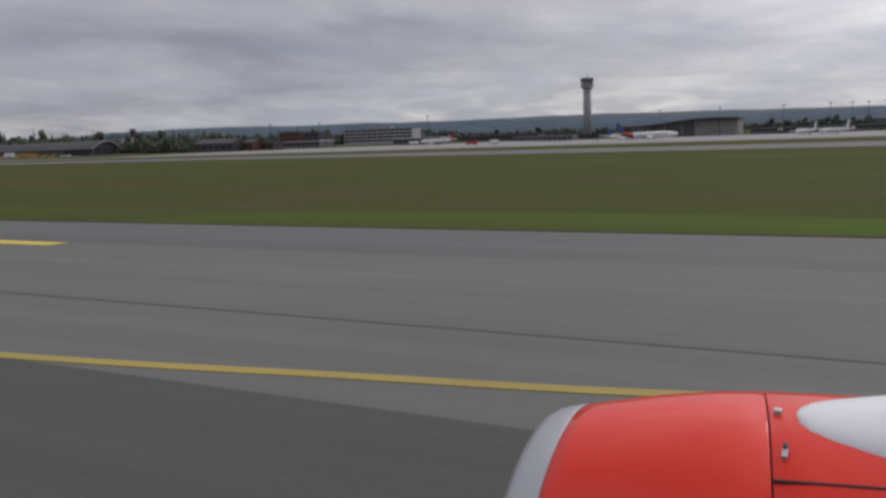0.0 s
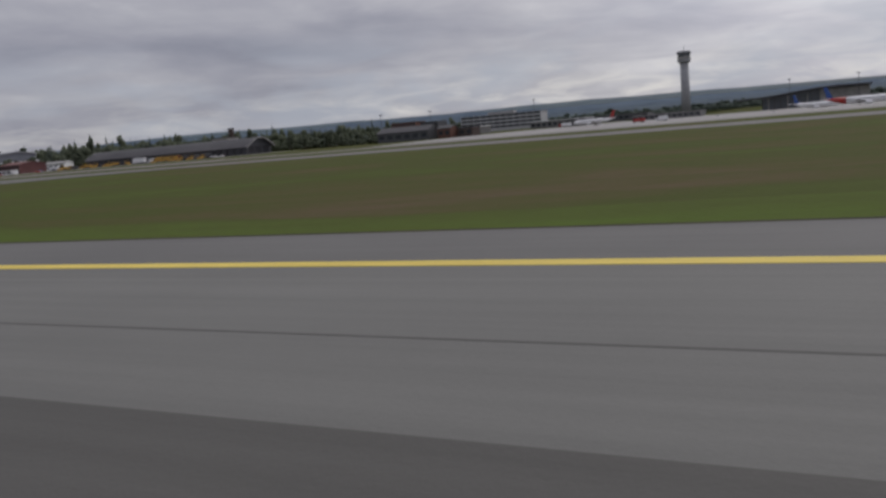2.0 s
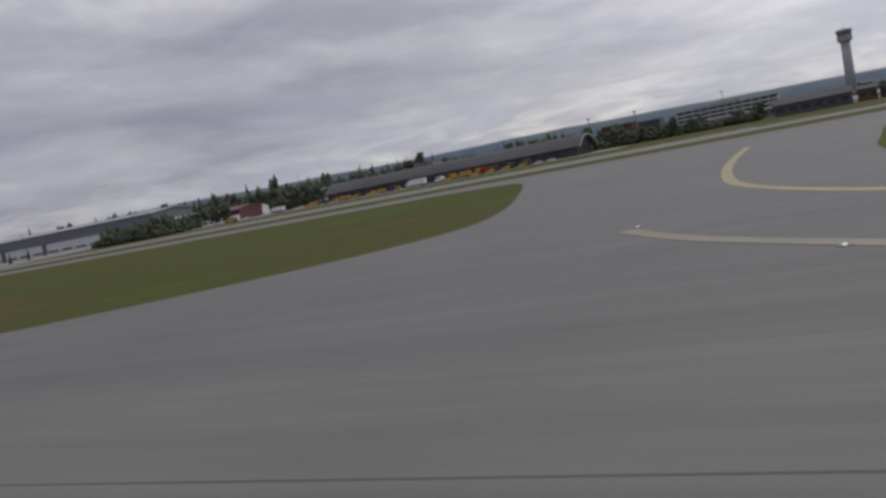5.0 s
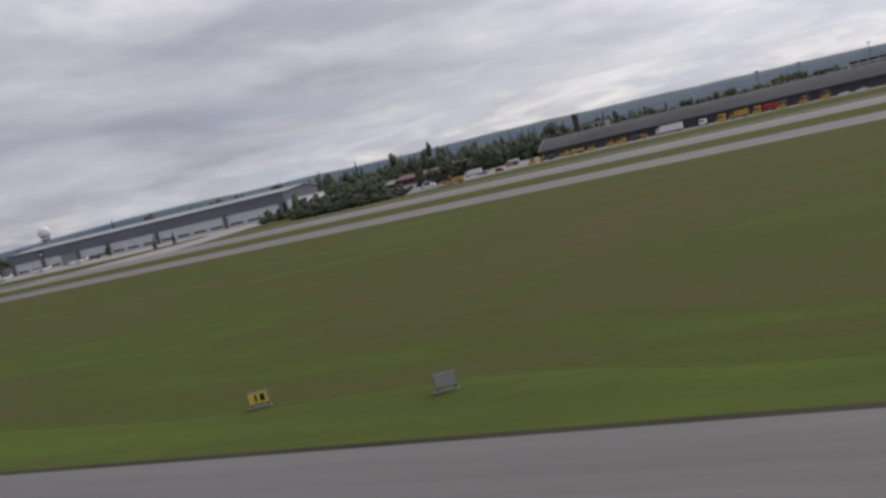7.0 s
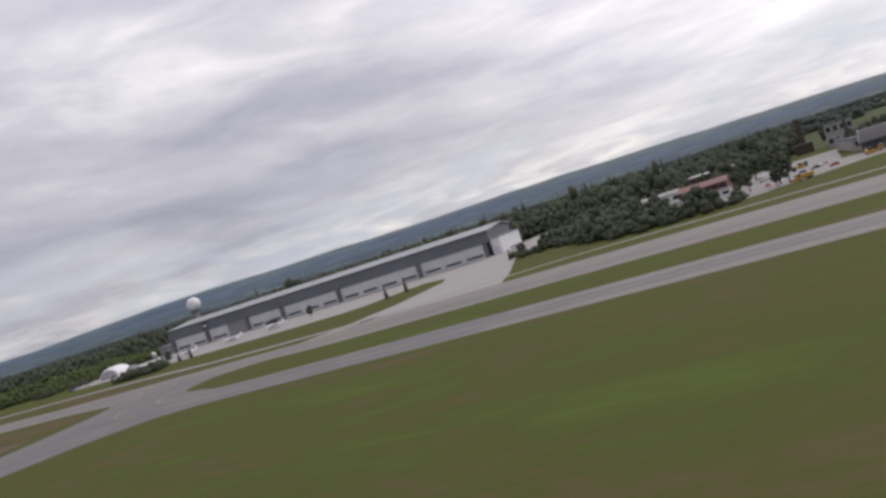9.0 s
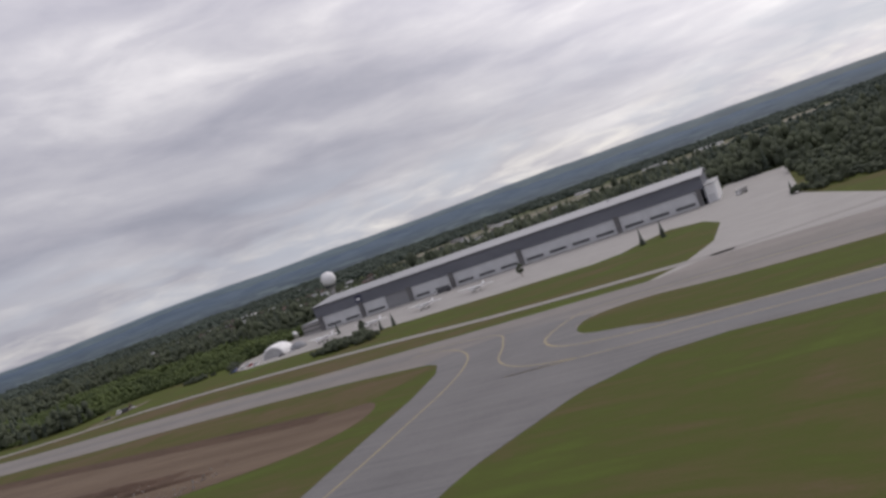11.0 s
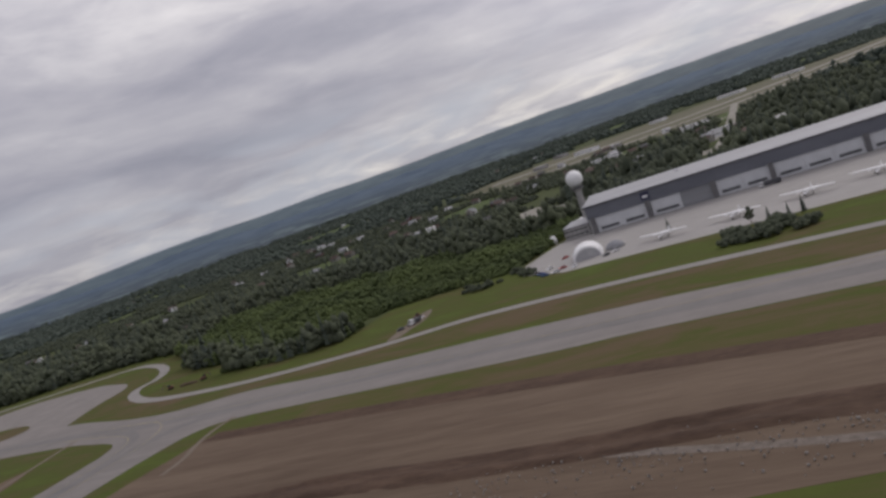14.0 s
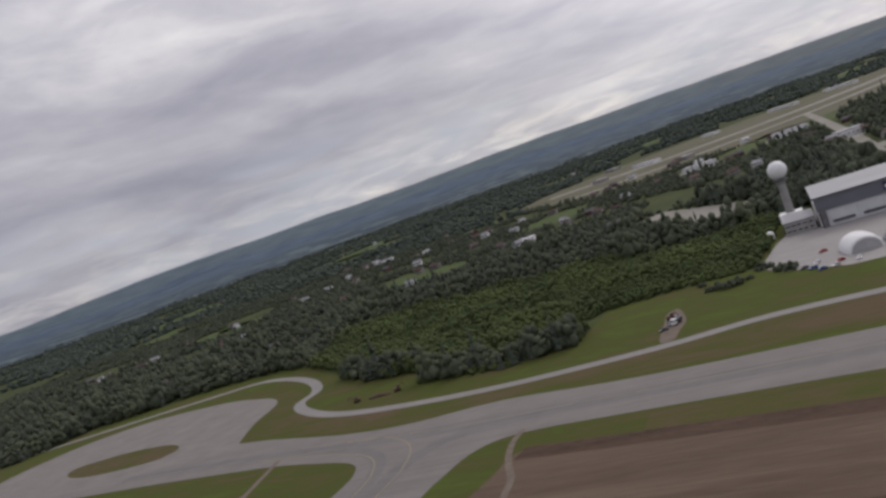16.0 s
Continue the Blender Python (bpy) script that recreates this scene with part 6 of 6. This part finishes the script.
digger(374, 1425, 40)
digger(377, 1400, 200)
digger(384, 1250, 150)
truck(374, 1246, 70, WHITE, STEEL_DARK, "small pale lorry beside the digger on dusty ground", 7, 2.6)
bm = bmesh.new()
for i in range(60):
    a, u = rng.uniform(0, 6.28), math.sqrt(rng.random())
    bmesh.ops.create_icosphere(bm, subdivisions=1, radius=rng.uniform(0.4, 1.0), matrix=Matrix.Translation((375 + 2.5 * u * math.cos(a), 1411 + 7 * u * math.sin(a), 0.2 + 1.0 * (1 - u))))
tagged(mesh_object("spoil_mound", bm, SOIL), "low mound of dug brown soil beside the road", "mound")
sheet("gravel_patch", curved([(348, 1244), (362, 1243), (376, 1242), (394, 1246), (403, 1250), (396, 1254), (380, 1253), (364, 1252), (348, 1250)]), 0.03, TRACK, "patch of dusty ground where machines stand", "gravel")

# ---------------------------------------------------------------- airfield signs


def flush_light(x, y):
    t = thing("taxiway_light", "small flush steel light with a pale lens in the asphalt", "light", x, y, 0.04, 0, "flush taxiway lights")
    part("housing", lathe(bmesh.new(), [(0, 0.34), (0.035, 0.30), (0.045, 0.16), (0.045, 0.01)], 16), STEEL_DARK, t)
    part("lens", boxed(-0.28, 0.28, -0.09, 0.09, 0.03, 0.065, 0.01), WHITE, t, "pale glass lens")


for x, y in ((25, 368), (35, 378), (51, 389)):
    flush_light(x, y)


def airfield_sign(x, y, turn, face, label):
    t = thing("airfield_sign", label, "sign", x, y, 0.0, turn, "airfield signs")
    part("cabinet", boxed(-0.11, 0.11, -0.58, 0.58, 0.22, 0.92, 0.04), CONCRETE_DARK, t)
    panel = part("face", boxed(-0.135, -0.115, -0.53, 0.53, 0.27, 0.87), face, t)
    part("face", boxed(0.115, 0.135, -0.53, 0.53, 0.27, 0.87), face, t)
    if face is YELLOW:
        part("letter_bar", boxed(-0.15, -0.137, -0.36, -0.1, 0.38, 0.78), TYRE, panel)
        part("letter_bar", boxed(-0.15, -0.137, 0.08, 0.2, 0.38, 0.78), TYRE, panel)
    for e in (-0.45, 0.45):
        part("leg", lathe(bmesh.new(), [(0, 0.04), (0.23, 0.04)], 8, "z", (0, e, 0)), STEEL_DARK, t)
    part("footing", boxed(-0.22, 0.22, -0.65, 0.65, -0.05, 0.05), CONCRETE_DARK, t)


airfield_sign(36.6, 230.7, 28, CONCRETE, "grey back of a low airfield sign on the grass")
airfield_sign(38.0, 242.4, 28, YELLOW, "low yellow airfield sign on the grass")
airfield_sign(35.8, 545.2, 28, CONCRETE, "grey back of a low airfield sign on the grass")
airfield_sign(36.4, 557.0, 28, YELLOW, "low yellow airfield sign on the grass")

# ---------------------------------------------------------------- the engine beside the first stretch of the runway
PAINT_RED = material("glossy_red_cowling", (0.78, 0.026, 0.008), (0.86, 0.036, 0.012), 0.8, 0.82, coat=0.75)
LIP_GREY = material("satin_grey_lip", (0.42, 0.425, 0.44), (0.52, 0.525, 0.54), 1.5, 0.38, metal=0.5)
PYLON_WHITE = material("white_fairing_paint", (0.76, 0.765, 0.775), (0.83, 0.83, 0.835), 1.0, 0.35, coat=0.3)
engine = thing("jet_engine", "red jet engine cowling with grey intake lip and white pylon", "jet engine", 4.835, 0.0, 1.35)
engine.matrix_world = pose(4.835, 0.0, 1.35, 1.15, 0, 1.43)
COWL = [(1.485, 0.70), (1.507, 0.728), (1.49, 0.757), (1.445, 0.788), (1.37, 0.812), (1.26, 0.838), (1.0, 0.902), (0.75, 0.948), (0.5, 0.975), (0.0, 1.003), (-0.6, 1.01), (-1.2, 0.974), (-1.9, 0.88)]


def at(y):
    for (a, ra), (b, rb) in zip(COWL[1:], COWL[2:]):
        if b <= y <= a:
            return rb + (ra - rb) * (y - b) / (a - b)
    return COWL[-1][1]


def slanted(bm):
    """Leans the joint between the two cowlings, which runs at a slant round the engine."""
    for v in bm.verts:
        if 0.55 < v.co.y < 0.59:
            v.co.y += -0.035 + 0.13 * v.co.x
    return bm


part("intake_lip", lathe(bmesh.new(), [(1.20, 0.685), (1.40, 0.69)] + COWL[:5] + [(1.337, at(1.337)), (1.335, at(1.337))], 96, "y"), LIP_GREY, engine, "satin grey metal intake lip", True)
steps = [1.332, 1.26, 1.15, 1.0, 0.85, 0.75, 0.65, 0.576]
part("inlet_cowl", slanted(lathe(bmesh.new(), [(1.332, at(1.332) - 0.03), (1.332, at(1.332) - 0.001)] + [(y, at(y)) for y in steps] + [(0.574, at(0.576) - 0.001), (0.574, 0.93)], 96, "y")), PAINT_RED, engine, "glossy red inlet cowling", True)
steps = [0.564, 0.33, 0.0, -0.4, -0.8, -1.2, -1.6, -1.9]
part("fan_cowl", slanted(lathe(bmesh.new(), [(0.566, 0.93), (0.566, at(0.564) - 0.001)] + [(y, at(y)) for y in steps] + [(-1.9, 0.8)], 96, "y")), PAINT_RED, engine, "glossy red fan cowling", True)
part("panel_gap", slanted(lathe(bmesh.new(), [(0.58, 0.925), (0.58, 0.955), (0.56, 0.955), (0.56, 0.925)], 64, "y")), DARK, engine)
part("intake_duct", lathe(bmesh.new(), [(1.20, 0.687), (0.9, 0.72), (0.5, 0.78), (0.45, 0.78)], 48, "y"), LIP_GREY, engine, smooth=True)
part("spinner", lathe(bmesh.new(), [(0.45, 0.24), (0.6, 0.18), (0.75, 0.02)], 24, "y"), STEEL_DARK, engine, smooth=True)
for k in range(24):
    bm = boxed(0.22, 0.77, -0.012, 0.012, -0.06, 0.06)
    bm.transform(Matrix.Rotation(2 * math.pi * k / 24, 4, "Y") @ Matrix.Translation((0, 0.45, 0)) @ Matrix.Rotation(radians(50), 4, "X"))
    part("fan_blade", bm, STEEL_DARK, engine)
part("exhaust", lathe(bmesh.new(), [(-1.85, 0.62), (-2.5, 0.5), (-2.9, 0.36), (-2.9, 0.3)], 32, "y"), STEEL_DARK, engine, smooth=True)
# white fairing that rises into the pylon
bm, rows = bmesh.new(), []
for y, hw, up in ((0.415, 0.015, 0.004), (0.40, 0.07, 0.012), (0.36, 0.12, 0.02), (0.3, 0.155, 0.028), (0.2, 0.195, 0.04), (0.08, 0.235, 0.055), (-0.1, 0.28, 0.08), (-0.4, 0.33, 0.15), (-0.9, 0.36, 0.28), (-1.6, 0.36, 0.44), (-2.4, 0.3, 0.5)):
    row = []
    for j in range(17):
        a = math.pi * j / 16
        x = -0.115 + 1.1 * hw * math.cos(a)
        base = math.sqrt(max(at(max(y, -1.9)) ** 2 - x * x, 0.01)) - 0.015
        row.append(bm.verts.new((x, y, base + (up + 0.015) * math.sin(a) ** 0.7)))
    rows.append(row)
for p, q in zip(rows, rows[1:]):
    for j in range(16):
        bm.faces.new((p[j], q[j], q[j + 1], p[j + 1]))
bm.faces.new(rows[-1])
bmesh.ops.recalc_face_normals(bm, faces=bm.faces)
part("pylon_fairing", bm, PYLON_WHITE, engine, "white fairing in front of the pylon", True)


def on_cowl(name, y, angle, sx, sy, h, mat, label="", parent=None):
    """A small fitting laid on the cowling at a distance along it and an angle round it."""
    bm = boxed(-sx / 2, sx / 2, -sy / 2, sy / 2, -0.01, h, min(sx, sy, h) * 0.25)
    a = radians(angle)
    bm.transform(Matrix.Translation((at(y) * math.cos(a), y, at(y) * math.sin(a))) @ Matrix.Rotation(math.pi / 2 - a, 4, "Y"))
    return part(name, bm, mat, engine, label)


on_cowl("latch", 0.44, 113, 0.05, 0.02, 0.014, LIP_GREY, "steel latch")
on_cowl("latch_pin", 0.44, 111.4, 0.024, 0.016, 0.026, STEEL_DARK)
on_cowl("latch", 0.485, 97, 0.03, 0.03, 0.015, LIP_GREY, "steel latch")
bm = bmesh.new()
for k in range(50):
    y0, a = 0.468 - 0.024 * k, radians(120.5 - 0.084 * k)
    b = boxed(-0.0045, 0.0045, -0.0125, 0.0125, -0.01, 0.004)
    b.transform(Matrix.Translation((at(y0 - 0.012) * math.cos(a), y0 - 0.012, at(y0 - 0.012) * math.sin(a))) @ Matrix.Rotation(math.pi / 2 - a, 4, "Y"))
    tmp = bpy.data.meshes.new("seam_piece")
    b.to_mesh(tmp)
    b.free()
    bm.from_mesh(tmp)
    bpy.data.meshes.remove(tmp)
part("panel_seam", bm, DARK, engine)
# the maker's lettering as plain white bars
for k in range(6):
    on_cowl("lettering_bar", 0.84 - k * 0.15, 139, 0.19 if k % 2 else 0.14, 0.06, 0.003, PYLON_WHITE)

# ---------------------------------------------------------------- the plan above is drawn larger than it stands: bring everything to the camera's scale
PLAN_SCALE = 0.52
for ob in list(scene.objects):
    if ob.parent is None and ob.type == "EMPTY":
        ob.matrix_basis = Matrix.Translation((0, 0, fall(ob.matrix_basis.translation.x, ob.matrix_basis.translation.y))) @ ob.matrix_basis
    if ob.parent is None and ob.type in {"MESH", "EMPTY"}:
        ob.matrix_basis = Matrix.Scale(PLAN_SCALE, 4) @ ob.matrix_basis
